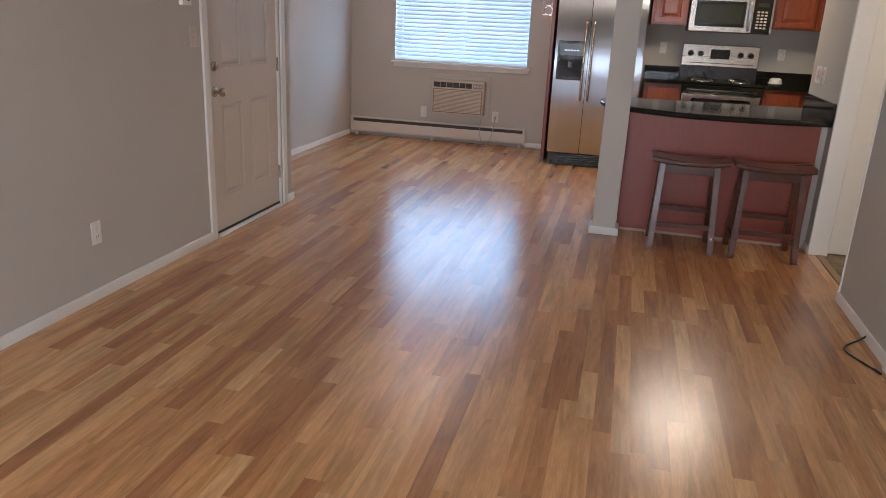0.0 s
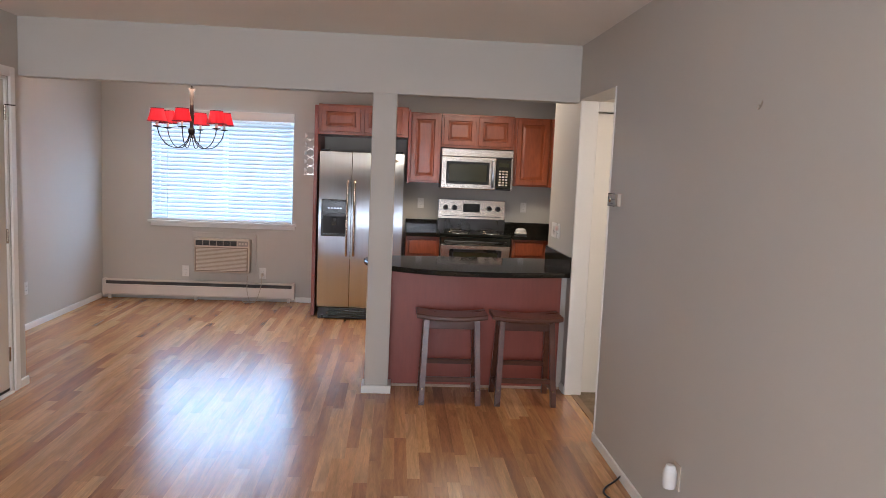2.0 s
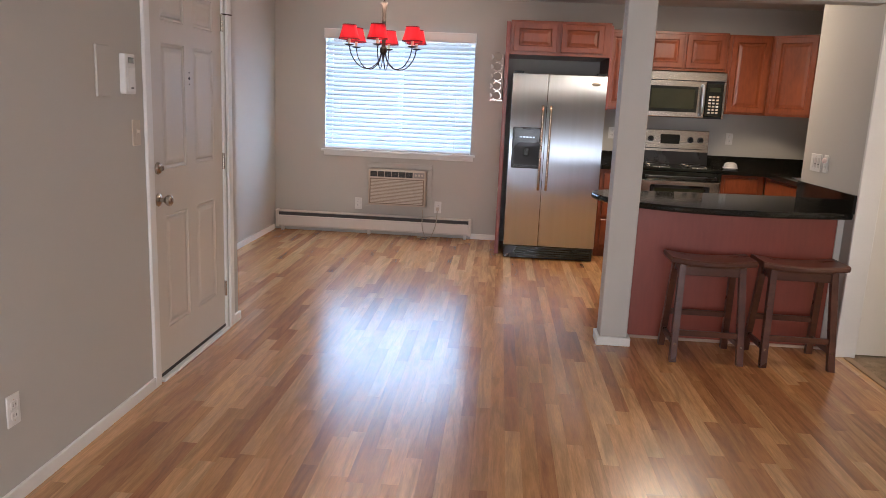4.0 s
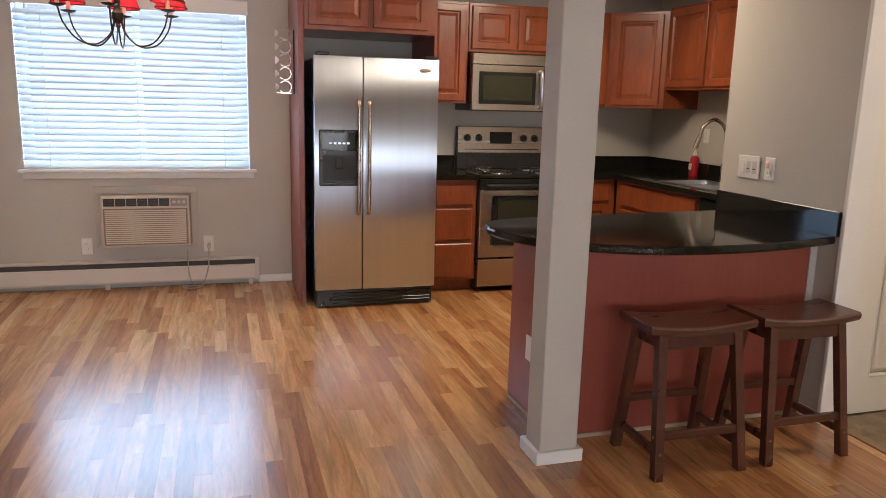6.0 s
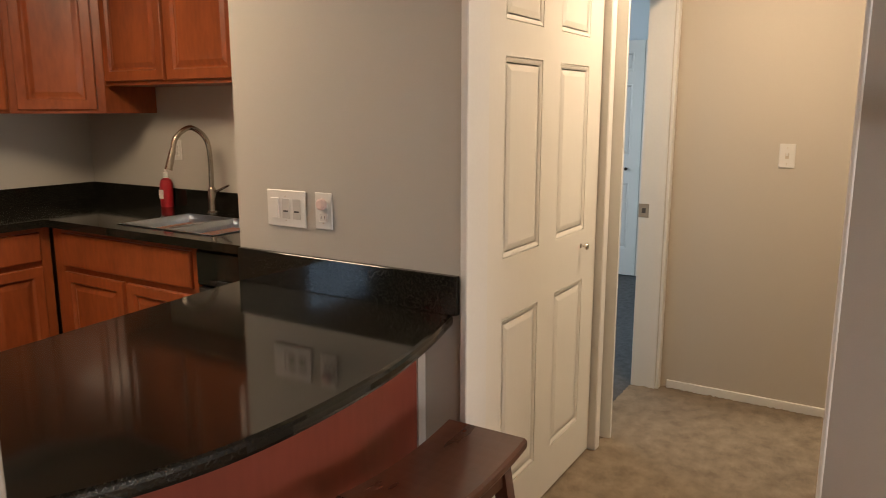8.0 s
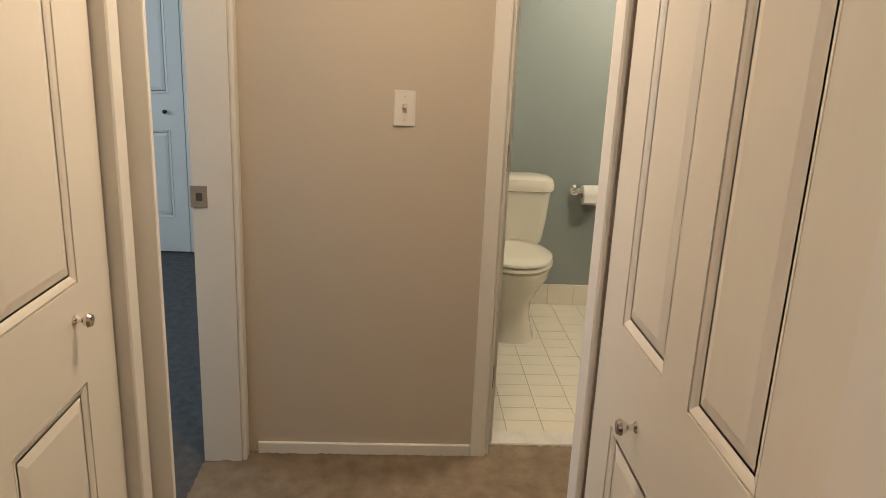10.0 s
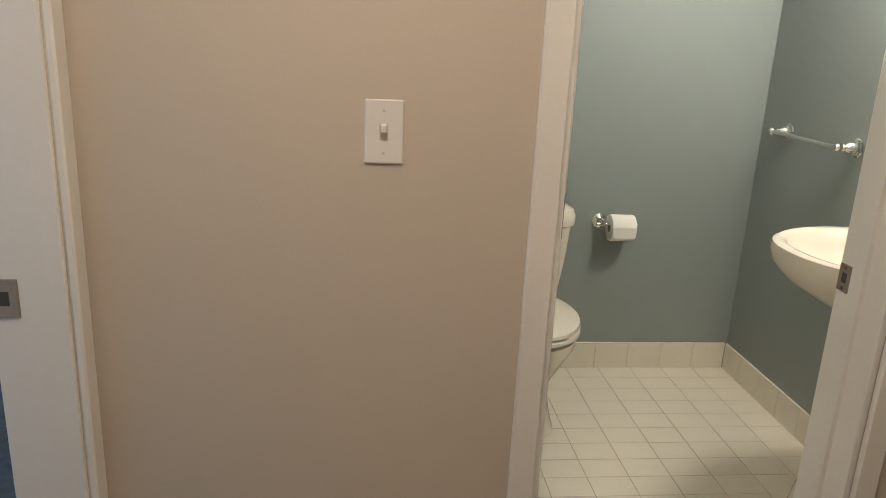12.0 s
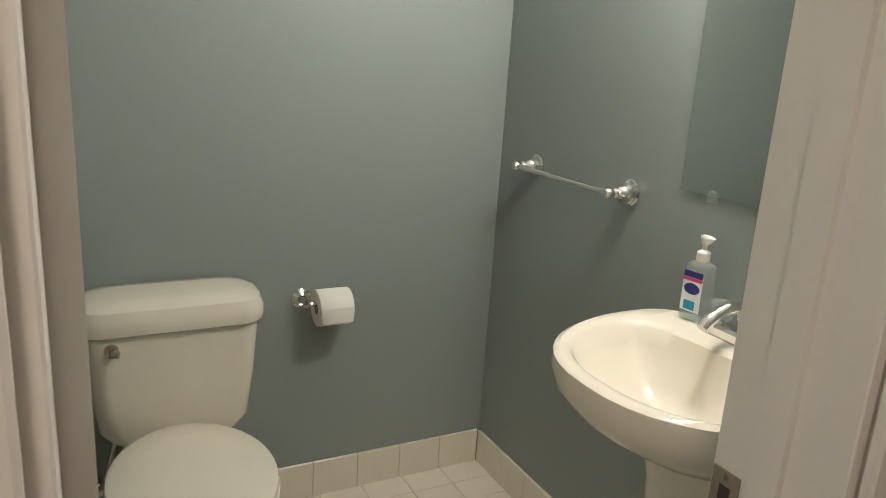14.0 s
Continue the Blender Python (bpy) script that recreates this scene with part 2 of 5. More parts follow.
def add_box(bm, lo, hi, bevel=0.0, seg=1):
    lo, hi = [min(a, b) for a, b in zip(lo, hi)], [max(a, b) for a, b in zip(lo, hi)]
    made = bmesh.ops.create_cube(bm, size=1, matrix=Matrix.LocRotScale([(a + b) / 2 for a, b in zip(lo, hi)], None, [b - a for a, b in zip(lo, hi)]))
    if bevel:
        edges = list({e for v in made["verts"] for e in v.link_edges})
        bmesh.ops.bevel(bm, geom=edges, offset=bevel, segments=seg, affect="EDGES", profile=0.5)
    return bm


def box(name, lo, hi, material, parent=None, bevel=0.0, label="", seg=1):
    return part(name, add_box(bmesh.new(), lo, hi, bevel, seg), material, parent, label)


def boxes(name, spans, material, parent=None, bevel=0.0, label=""):
    bm = bmesh.new()
    for lo, hi in spans:
        add_box(bm, lo, hi, bevel)
    return part(name, bm, material, parent, label)


def add_rod(bm, a, b, r0, r1=None, seg=12):
    a, b = Vector(a), Vector(b)
    turn = (b - a).to_track_quat("Z", "Y")
    bmesh.ops.create_cone(bm, cap_ends=True, segments=seg, radius1=r0, radius2=r0 if r1 is None else r1, depth=(b - a).length, matrix=Matrix.LocRotScale((a + b) / 2, turn, None))
    return bm


def rod(name, a, b, r, material, parent=None, r1=None, seg=16, label=""):
    return part(name, add_rod(bmesh.new(), a, b, r, r1, seg), material, parent, label, smooth=True)


def add_lathe(bm, profile, seg=24, m=None, sx=1.0, sy=1.0):
    """Turns (radius, height) pairs about z; sx and sy squash it."""
    m = m or Matrix()
    rings = []
    for r, z in profile:
        rings.append([bm.verts.new(m @ Vector((r * sx * math.cos(2 * math.pi * i / seg), r * sy * math.sin(2 * math.pi * i / seg), z))) for i in range(seg)])
    for p, q in zip(rings, rings[1:]):
        for i in range(seg):
            bm.faces.new((p[i], p[(i + 1) % seg], q[(i + 1) % seg], q[i]))
    bm.faces.new(rings[0][::-1])
    bm.faces.new(rings[-1])
    return bm


def lathe(name, profile, material, parent=None, m=None, seg=24, label="", sx=1.0, sy=1.0):
    return part(name, add_lathe(bmesh.new(), profile, seg, m, sx, sy), material, parent, label, smooth=True)


def add_loft(bm, loops):
    """Closes a skin over loops of equal length."""
    rings = [[bm.verts.new(p) for p in loop] for loop in loops]
    k = len(rings[0])
    for p, q in zip(rings, rings[1:]):
        for i in range(k):
            bm.faces.new((p[i], p[(i + 1) % k], q[(i + 1) % k], q[i]))
    bm.faces.new(rings[0][::-1])
    bm.faces.new(rings[-1])
    return bm


def spline(points, steps=8):
    out = []
    p = [Vector(q) for q in points]
    p = [2 * p[0] - p[1]] + p + [2 * p[-1] - p[-2]]
    for a, b, c, d in zip(p, p[1:], p[2:], p[3:]):
        for s in range(steps):
            t = s / steps
            out.append(0.5 * (2 * b + (c - a) * t + (2 * a - 5 * b + 4 * c - d) * t * t + (3 * b - a - 3 * c + d) * t ** 3))
    out.append(p[-2])
    return out


def tube(name, points, r, material, parent=None, steps=8, seg=10, label="", cyclic=False):
    pts = spline(points, steps) if steps > 1 else [Vector(p) for p in points]
    loops, up = [], None
    for i, q in enumerate(pts):
        d = (pts[min(i + 1, len(pts) - 1)] - pts[max(i - 1, 0)]).normalized()
        u = d.orthogonal().normalized() if up is None else (up - d * up.dot(d)).normalized()
        up = u
        v = d.cross(u)
        loops.append([q + r * (u * math.cos(2 * math.pi * k / seg) + v * math.sin(2 * math.pi * k / seg)) for k in range(seg)])
    return part(name, add_loft(bmesh.new(), loops), material, parent, label, smooth=True)


def structure(ob, label, category=""):
    return tagged(ob, label, category, kind="structure")


def wall(name, lo, hi, material, label, holes=(), axis=0):
    """A solid wall from lo to hi, with holes (a0, z0, a1, z1) through it along its length (axis 0: x, 1: y)."""
    spans, (z0, z1) = [], (lo[2], hi[2])
    at = lo[axis]

    def span(a, b, c, d):
        p, q = list(lo), list(hi)
        p[axis], q[axis], p[2], q[2] = a, b, c, d
        if b - a > 1e-4 and d - c > 1e-4:
            spans.append((p, q))
    for a, c, b, d in sorted(holes):
        span(at, a, z0, z1)
        span(a, b, z0, c)
        span(a, b, d, z1)
        at = b
    span(at, hi[axis], z0, z1)
    return structure(boxes(name, spans, material), label, "wall")

# ---- structure ----
CZ = 2.475      # ceiling
HB = 2.092       # underside of the header
SOUTH = -1.7
slab_floor = structure(boxes("floor", [((-2.30, SOUTH - 0.1, -0.15), (1.6, 5.30, -0.008)), ((-3.08, 5.30, -0.15), (1.6, 8.8, -0.008))], SUBFLOOR), "glossy honey-brown laminate strip floor", "floor")
structure(box("floor_kitchen", (1.6, 6.05, -0.15), (2.9, 8.9, -0.004), SUBFLOOR), "laminate floor under the kitchen cabinets", "floor")
structure(boxes("ceiling", [((-3.12, SOUTH - 0.12, CZ), (1.70, 8.85, CZ + 0.12)), ((1.70, 3.05, CZ), (6.28, 8.85, CZ + 0.12))], CEIL), "matt off-white painted plaster ceiling", "ceiling")

wall("wall_west", (-2.345, SOUTH, 0), (-2.225, 5.335, CZ), WALL, "greige painted wall around the front door", [(4.215, 0, 5.17, 2.07)], 1)
wall("wall_west_return", (-3.0, 5.215, 0), (-2.345, 5.335, CZ), WALL, "greige painted return wall beside the door")
wall("wall_dining_west", (-3.12, 5.215, 0), (-3.0, 8.79, CZ), WALL, "greige dining wall washed by window light", (), 1)
wall("wall_north", (-3.0, 8.67, 0), (2.74, 8.85, CZ), WALL, "greige wall with the blind-covered dining window", [(-2.455, 0.90, -0.895, 2.12)], 0)
wall("wall_header", (-2.225, 5.31, HB), (1.523, 5.44, CZ), WALL, "greige painted header beam over the room opening")
wall("wall_east", (1.523, SOUTH, 0), (1.70, 4.435, CZ), WALL, "greige living room wall with a thermostat", (), 1)
wall("wall_east_head", (1.523, 4.435, 2.11), (1.70, 5.375, CZ), WALL, "greige wall above the hall opening", (), 1)
wall("wall_kitchen_end", (1.555, 5.375, 0), (1.66, 6.245, CZ), WALL, "greige wall end with switches above the counter", (), 1)
wall("wall_closet_back", (1.66, 6.125, 0), (2.68, 6.245, CZ), WALL, "greige kitchen side of the closet")
wall("wall_kitchen_east", (2.62, 6.245, 0), (2.74, 8.67, CZ), WALL, "greige kitchen wall behind the sink", (), 1)
wall("wall_south", (-2.345, SOUTH - 0.12, 0), (1.70, SOUTH, CZ), WALL, "greige wall with the wide living room window", [(-2.0, 0.36, 1.42, 2.15)], 0)
wall("wall_hall_north", (1.66, 5.41, 0), (2.875, 5.47, CZ), HALLWALL, "beige hall wall with a closet door", [(1.675, 0, 2.70, 2.04)], 0)
wall("wall_hall_north_head", (2.875, 5.345, 2.05), (3.565, 5.47, CZ), HALLWALL, "beige hall wall above the bedroom doorway")
wall("wall_hall_north_end", (3.565, 5.345, 0), (3.745, 5.47, CZ), HALLWALL, "beige hall wall beside the bedroom doorway")
wall("wall_hall_east", (3.625, 3.55, 0), (3.77, 5.345, CZ), HALLWALL, "beige hall wall with a light switch", [(3.754, 0, 4.486, 2.05)], 1)
wall("wall_hall_south", (1.70, 4.35, 0), (2.60, 4.42, CZ), HALLWALL, "beige hall wall with a closet door", [(1.765, 0, 2.515, 2.04)], 0)
wall("wall_closet_side", (2.54, 3.43, 0), (2.60, 4.35, CZ), HALLWALL, "beige wall beside the closet", (), 1)
wall("wall_nook_south", (2.54, 3.43, 0), (3.77, 3.55, CZ), HALLWALL, "beige wall closing the hall nook")
wall("wall_closet_south", (1.70, 3.55, 0), (2.54, 3.60, CZ), HALLWALL, "plain closet back wall")
wall("wall_bath_east", (5.29, 3.05, 0), (5.41, 4.95, CZ), BATHWALL, "slate green bathroom wall behind the toilet", (), 1)
wall("wall_bath_south", (3.77, 3.05, 0), (5.29, 3.18, CZ), BATHWALL, "slate green bathroom wall with mirror and towel bar")
wall("wall_bath_north", (3.77, 4.83, 0), (5.29, 4.95, CZ), BATHWALL, "slate green bathroom wall")
wall("wall_bath_west", (3.77, 3.18, 0), (3.785, 4.83, CZ), BATHWALL, "slate green bathroom wall around the doorway", [(3.754, 0, 4.486, 2.05)], 1)
wall("wall_bedroom_north", (2.74, 8.10, 0), (6.28, 8.22, CZ), BEDWALL, "pale bedroom wall")
wall("wall_bedroom_east", (6.16, 4.95, 0), (6.28, 8.10, CZ), BEDWALL, "pale bedroom wall", (), 1)
wall("wall_bedroom_south", (3.745, 5.345, 0), (6.16, 5.47, CZ), BEDWALL, "pale bedroom wall")
wall("wall_bedroom_west", (2.74, 5.47, 0), (2.80, 8.10, CZ), BEDWALL, "pale bedroom wall", (), 1)

post = structure(box("post", (0.10, 5.31, 0), (0.268, 5.45, HB), WALL, bevel=0.004), "square greige painted post under the header", "post")
boxes("baseboard", [((0.080, 5.292, 0), (0.288, 5.31, 0.055)), ((0.080, 5.45, 0), (0.288, 5.468, 0.055)), ((0.080, 5.31, 0), (0.10, 5.45, 0.055)), ((0.268, 5.31, 0), (0.288, 5.45, 0.055))], TRIM, post, 0.003, "white wooden base trim")


def baseboard(lo, hi, material=TRIM):
    return structure(box("baseboard", lo, hi, material, bevel=0.003), "white painted wooden baseboard along the wall", "baseboard")


BH = 0.058
baseboard((-2.225, SOUTH, 0), (-2.211, 4.145, BH))
baseboard((-2.225, 5.245, 0), (-2.209, 5.35, BH))
baseboard((-3.0, 5.35, 0), (-2.986, 8.60, BH))
baseboard((-0.85, 8.656, 0), (-0.57, 8.67, BH))
baseboard((1.509, SOUTH, 0), (1.523, 4.435, BH))
baseboard((1.509, 4.435, 0), (1.70, 4.449, BH))
baseboard((1.541, 5.375, 0), (1.555, 5.49, BH))
baseboard((3.611, 4.534, 0), (3.625, 5.30, 0.045))
baseboard((2.60, 3.56, 0), (2.614, 4.415, BH))


def casing(name, a0, a1, top, plane, axis, out, width=0.07, label="white painted door casing"):
    """Two legs and a head around an opening a0..a1; out: the side it stands proud to."""
    spans = []
    t = 0.016 * out
    for p, q, c, d in ((a0 - width, a0, 0, top + width), (a1, a1 + width, 0, top + width), (a0, a1, top, top + width)):
        lo, hi = ((p, plane, c), (q, plane + t, d)) if axis == 0 else ((plane, p, c), (plane + t, q, d))
        spans.append((lo, hi))
    ob = boxes(name, spans, TRIM, None, 0.004)
    return structure(ob, label, "door casing")


casing("trim_front_door", 4.205, 5.175, 2.07, -2.225, 1, 1, 0.062)
structure(boxes("trim_bedroom_door", [((3.562, 5.329, 0), (3.612, 5.345, 2.11)), ((2.835, 5.329, 2.05), (3.562, 5.345, 2.11))], TRIM, None, 0.004), "white painted bedroom door casing", "door casing")
casing("trim_bath_door", 3.762, 4.480, 2.05, 3.625, 1, -1, 0.053)


def jamb(name, a0, a1, top, p0, p1, axis, label):
    spans = []
    for p, q, c, d in ((a0, a0 + 0.018, 0, top), (a1 - 0.018, a1, 0, top), (a0, a1, top - 0.018, top)):
        spans.append(((p, p0, c), (q, p1, d)) if axis == 0 else ((p0, p, c), (p1, q, d)))
    return structure(boxes(name, spans, TRIM, None, 0.002), label, "door frame")


jamb("trim_front_door_frame", 4.217, 5.168, 2.068, -2.345, -2.227, 1, "cream painted front door frame")
jamb("trim_bedroom_frame", 2.85, 3.575, 2.048, 5.347, 5.475, 0, "white bedroom door frame")
jamb("trim_bath_frame", 3.756, 4.484, 2.048, 3.628, 3.79, 1, "white bathroom door frame")
structure(boxes("trim_hall_opening", [((1.548, 5.353, 0), (1.672, 5.375, 2.12)), ((1.515, 4.435, BH), (1.712, 4.446, 2.11))], TRIM, None, 0.003), "cream painted edges of the hall opening", "trim")
structure(boxes("trim_closet_north", [((2.698, 5.362, 0), (2.752, 5.41, 2.11)), ((1.673, 5.362, 2.04), (2.698, 5.41, 2.11)), ((2.752, 5.392, 0), (2.835, 5.41, 2.11))], TRIM, None, 0.004), "cream painted closet door casing", "door casing")
structure(boxes("trim_closet_south", [((2.513, 4.42, 0), (2.583, 4.434, 2.11)), ((1.72, 4.42, 2.04), (2.513, 4.434, 2.11)), ((1.72, 4.42, 0), (1.768, 4.430, 2.04))], TRIM, None, 0.004), "white painted closet door casing", "door casing")
structure(boxes("trim_bath_stop", [((3.695, 3.774, 0), (3.735, 3.784, 2.03)), ((3.695, 4.446, 0), (3.735, 4.466, 2.03))], TRIM), "white door stop strips", "trim")
box("strike_plate", (3.746, 3.774, 0.908), (3.786, 3.7775, 0.970), STRIKE, bpy.data.objects["trim_bath_frame"], 0.001, "worn steel strike plate with a latch hole")
plate = bpy.data.objects["strike_plate"]
box("latch_hole", (3.757, 3.7774, 0.928), (3.773, 3.7779, 0.951), ACDARK, plate)
for zz in (0.916, 0.962):
    rod("screw", (3.765, 3.7774, zz), (3.765, 3.7785, zz), 0.0035, NICKEL, plate, None, 8)
box("strike_plate", (3.553, 5.425, 0.915), (3.5575, 5.478, 0.985), STRIKE, bpy.data.objects["trim_bedroom_frame"], 0.001, "steel strike plate with a latch hole")
box("latch_hole", (3.5525, 5.440, 0.937), (3.5531, 5.460, 0.963), ACDARK, bpy.data.objects["strike_plate.001"])
for zz in (0.26, 1.05, 1.80):
    box("hinge_leaf", (3.640, 4.461, zz), (3.690, 4.4655, zz + 0.09), STRIKE, bpy.data.objects["trim_bath_frame"], 0.001, "bare steel hinge leaf")
structure(box("trim_threshold", (1.60, 4.449, -0.01), (1.645, 5.353, 0.006), mat("threshold_oak", (0.30, 0.19, 0.10), 0.4), None, 0.002), "oak strip between laminate and carpet", "threshold")
structure(box("trim_bath_threshold", (3.69, 3.775, -0.01), (3.79, 4.465, 0.010), mat("marble_sill", (0.62, 0.60, 0.55), 0.3, vary=0.15, scale=14), None, 0.004), "pale marble bathroom threshold", "threshold")


def carpet(name, x0, y0, x1, y1, material, label, step=0.011):
    rng = np.random.default_rng(3)
    nx, ny = int((x1 - x0) / step), int((y1 - y0) / step)
    z = rng.uniform(-0.005, 0.005, (nx + 1, ny + 1)) + 0.002
    verts = [(x0 + (x1 - x0) * i / nx, y0 + (y1 - y0) * j / ny, z[i, j]) for i in range(nx + 1) for j in range(ny + 1)]
    faces = [(i * (ny + 1) + j, (i + 1) * (ny + 1) + j, (i + 1) * (ny + 1) + j + 1, i * (ny + 1) + j + 1) for i in range(nx) for j in range(ny)]
    me = bpy.data.meshes.new(name)
    me.from_pydata(verts, [], faces)
    me.materials.append(material)
    for p in me.polygons:
        p.use_smooth = True
    return structure(new(name, me), label, "carpet")


carpet("floor_hall", 1.645, 3.56, 3.69, 5.475, CARPET, "worn brown-grey cut-pile hall carpet")
carpet("floor_bedroom", 2.80, 5.475, 6.16, 8.10, CARPETB, "dark grey bedroom carpet in blue daylight", 0.03)
bath_floor = structure(box("floor_bath", (3.79, 3.18, -0.15), (5.29, 4.83, -0.003), GROUT), "bone tiled bathroom floor with tan grout", "floor")


# ---- windows ----
def window(name, x0, x1, z0, z1, y0, y1, label):
    w = structure(boxes(name, [((x0, y0, z0), (x0 + 0.05, y1, z1)), ((x1 - 0.05, y0, z0), (x1, y1, z1)), ((x0 + 0.05, y0, z0), (x1 - 0.05, y1, z0 + 0.05)), ((x0 + 0.05, y0, z1 - 0.05), (x1 - 0.05, y1, z1)),
                               (((x0 + x1) / 2 - 0.025, y0, z0 + 0.05), ((x0 + x1) / 2 + 0.025, y1, z1 - 0.05))], TRIM, None, 0.003), label, "window")
    for a, b in ((x0 + 0.05, (x0 + x1) / 2 - 0.025), ((x0 + x1) / 2 + 0.025, x1 - 0.05)):
        p = box("pane", (a, (y0 + y1) / 2 - 0.003, z0 + 0.05), (b, (y0 + y1) / 2 + 0.003, z1 - 0.05), PANE, w)
        p.visible_shadow = False
    return w


win = window("window_1", -2.455, -0.895, 0.90, 2.12, 8.78, 8.84, "white sliding window behind the dining blind")
box("window_sill", (-2.49, 8.615, 0.876), (-0.845, 8.78, 0.899), TRIM, win, 0.004, "white painted window sill")
boxes("apron", [((-2.465, 8.652, 0.831), (-0.865, 8.67, 0.876))], TRIM, win, 0.003)
window("window_2", -2.0, 1.42, 0.36, 2.15, SOUTH - 0.1, SOUTH - 0.04, "wide white-framed living room window")

blind = thing("window_blind", -1.675, 8.66, 0.901, 0, "white horizontal slat blind lowered over the dining window", "blind")
box("valance", (-0.79, -0.045, 1.135), (0.79, -0.006, 1.235), WHITEP, blind, 0.004)
NS = 24
for k in range(NS):
    bm = bmesh.new()
    z = 0.035 + k * (1.10 / NS)
    m = pose(0, 0.012, z, 42 + random.uniform(-1.5, 1.5), 0, 0)
    add_box(bm, (-0.775, -0.026, -0.0013), (0.775, 0.026, 0.0013))
    bmesh.ops.transform(bm, matrix=m, verts=bm.verts[:])
    part("slat", bm, BLIND, blind)
box("bottom_rail", (-0.775, -0.012, 0.0), (0.775, 0.03, 0.018), WHITEP, blind, 0.003)
for xx in (-0.6, 0.0, 0.6):
    box("cord", (xx - 0.002, -0.022, 0.02), (xx + 0.002, -0.02, 1.13), WHITEP, blind)

# ---- outside ----
ground = structure(box("ground", (-60, -60, -0.9), (60, 60, -0.5), mat("lawn", (0.06, 0.11, 0.03), 0.9, vary=0.3, scale=3)), "green lawn outside the windows", "ground")
structure(box("backdrop", (-14, 16.5, -0.5), (12, 16.8, 5.5), mat("pale_siding", (0.60, 0.59, 0.56), 0.7, vary=0.1)), "pale neighbouring facade seen through the blind", "facade")


def tree(x, y, h):
    t = thing("tree", x, y, -0.5, random.uniform(0, 360), "leafy green tree outside the window", "tree", "garden trees")
    part("trunk", add_rod(bmesh.new(), (0, 0, 0), (0.1, 0, h * 0.6), 0.16, 0.07), mat("bark", (0.10, 0.07, 0.05), 0.9), t)
    bm = bmesh.new()
    for _ in range(1500):
        v = Vector((random.gauss(0, 1), random.gauss(0, 1), random.gauss(0, 1))).normalized() * random.uniform(0.5, 1.0) ** 0.5
        c = Vector((v.x * h * 0.36, v.y * h * 0.36, h * 0.62 + v.z * h * 0.34)) + Vector(noise.noise_vector(v * 2.2)) * h * 0.16
        m = Matrix.LocRotScale(c, Euler([random.uniform(0, 6.28) for _ in range(3)]), (0.14, 0.09, 1))
        q = [bm.verts.new(m @ Vector(p)) for p in ((-1, 0, 0), (0, -1, 0), (1, 0, 0), (0, 1, 0))]
        bm.faces.new(q)
    part("crown", bm, cloth("leaf_green", (0.10, 0.19, 0.045), 0.35), t)


tree(-3.2, -7.0, 5.2)
tree(0.6, -8.0, 6.0)
tree(3.4, -6.5, 4.6)

# ---- doors ----
ROWS = ((0.235, 0.82), (1.05, 1.66), (1.765, 1.925))
CROWS = ((0.18, 0.785), (0.985, 1.61), (1.715, 1.88))


def panel_leaf(parent, w, h, t, cols, rows, material, name="slab"):
    """A moulded panel leaf in the parent's x-z plane, its face towards -y, with raised fields."""
    bm = bmesh.new()
    add_box(bm, (0, 0.007, 0), (w, t - 0.007, h))
    xs = [0] + [c for col in cols for c in col] + [w]
    zs = [0] + [r for row in rows for r in row] + [h]
    for face in (0, 1):
        y0, y1 = (0, 0.007) if face == 0 else (t - 0.007, t)
        for i in range(0, len(xs) - 1, 2):
            add_box(bm, (xs[i], y0, 0), (xs[i + 1], y1, h))
        for c0, c1 in cols:
            for j in range(0, len(zs) - 1, 2):
                add_box(bm, (c0, y0, zs[j]), (c1, y1, zs[j + 1]))
    leaf = part(name, bm, material, parent)
    for c0, c1 in cols:
        for r0, r1 in rows:
            for face in (0, 1):
                s, y = (1, 0.0065) if face == 0 else (-1, t - 0.0065)
                bm = bmesh.new()
                loops = []
                for inset, lift in ((0.002, 0.0), (0.004, 0.0055), (0.012, 0.003), (0.018, -0.0), (0.022, -0.0), (0.042, 0.0045)):
                    loops.append([(c0 + inset, y - s * lift, r0 + inset), (c1 - inset, y - s * lift, r0 + inset), (c1 - inset, y - s * lift, r1 - inset), (c0 + inset, y - s * lift, r1 - inset)])
                add_loft(bm, loops)
                part("panel", bm, material, leaf)
    return leaf


def round_knob(parent, x, z, material, out=-1, big=True, y=0.0):
    m = Matrix.Translation((x, y, z)) @ Matrix.Rotation(radians(90 if out < 0 else -90), 4, "X")
    if big:
        prof = [(0.033, 0), (0.033, 0.004), (0.026, 0.010), (0.012, 0.013), (0.011, 0.030), (0.020, 0.038), (0.028, 0.050), (0.027, 0.062), (0.018, 0.069), (0.004, 0.071)]
    else:
        prof = [(0.010, 0), (0.010, 0.002), (0.005, 0.006), (0.005, 0.014), (0.011, 0.020), (0.014, 0.026), (0.011, 0.032), (0.003, 0.034)]
    return lathe("knob", prof, material, parent, m, 20, "round satin metal knob")


front = structure(thing("door_1", -2.2395, 4.240, 0.012, 90), "closed cream six-panel front door in the living room", "door")
leaf = panel_leaf(front, 0.905, 2.036, 0.042, ((0.13, 0.395), (0.51, 0.775)), ROWS, DOORF)
round_knob(leaf, 0.055, 0.908, NICKEL)
lathe("deadbolt", [(0.030, 0), (0.030, 0.006), (0.024, 0.014), (0.012, 0.017), (0.012, 0.028), (0.003, 0.029)], NICKEL, leaf, Matrix.Translation((0.055, 0, 1.062)) @ Matrix.Rotation(radians(90), 4, "X"), 20, "satin deadbolt thumb turn")
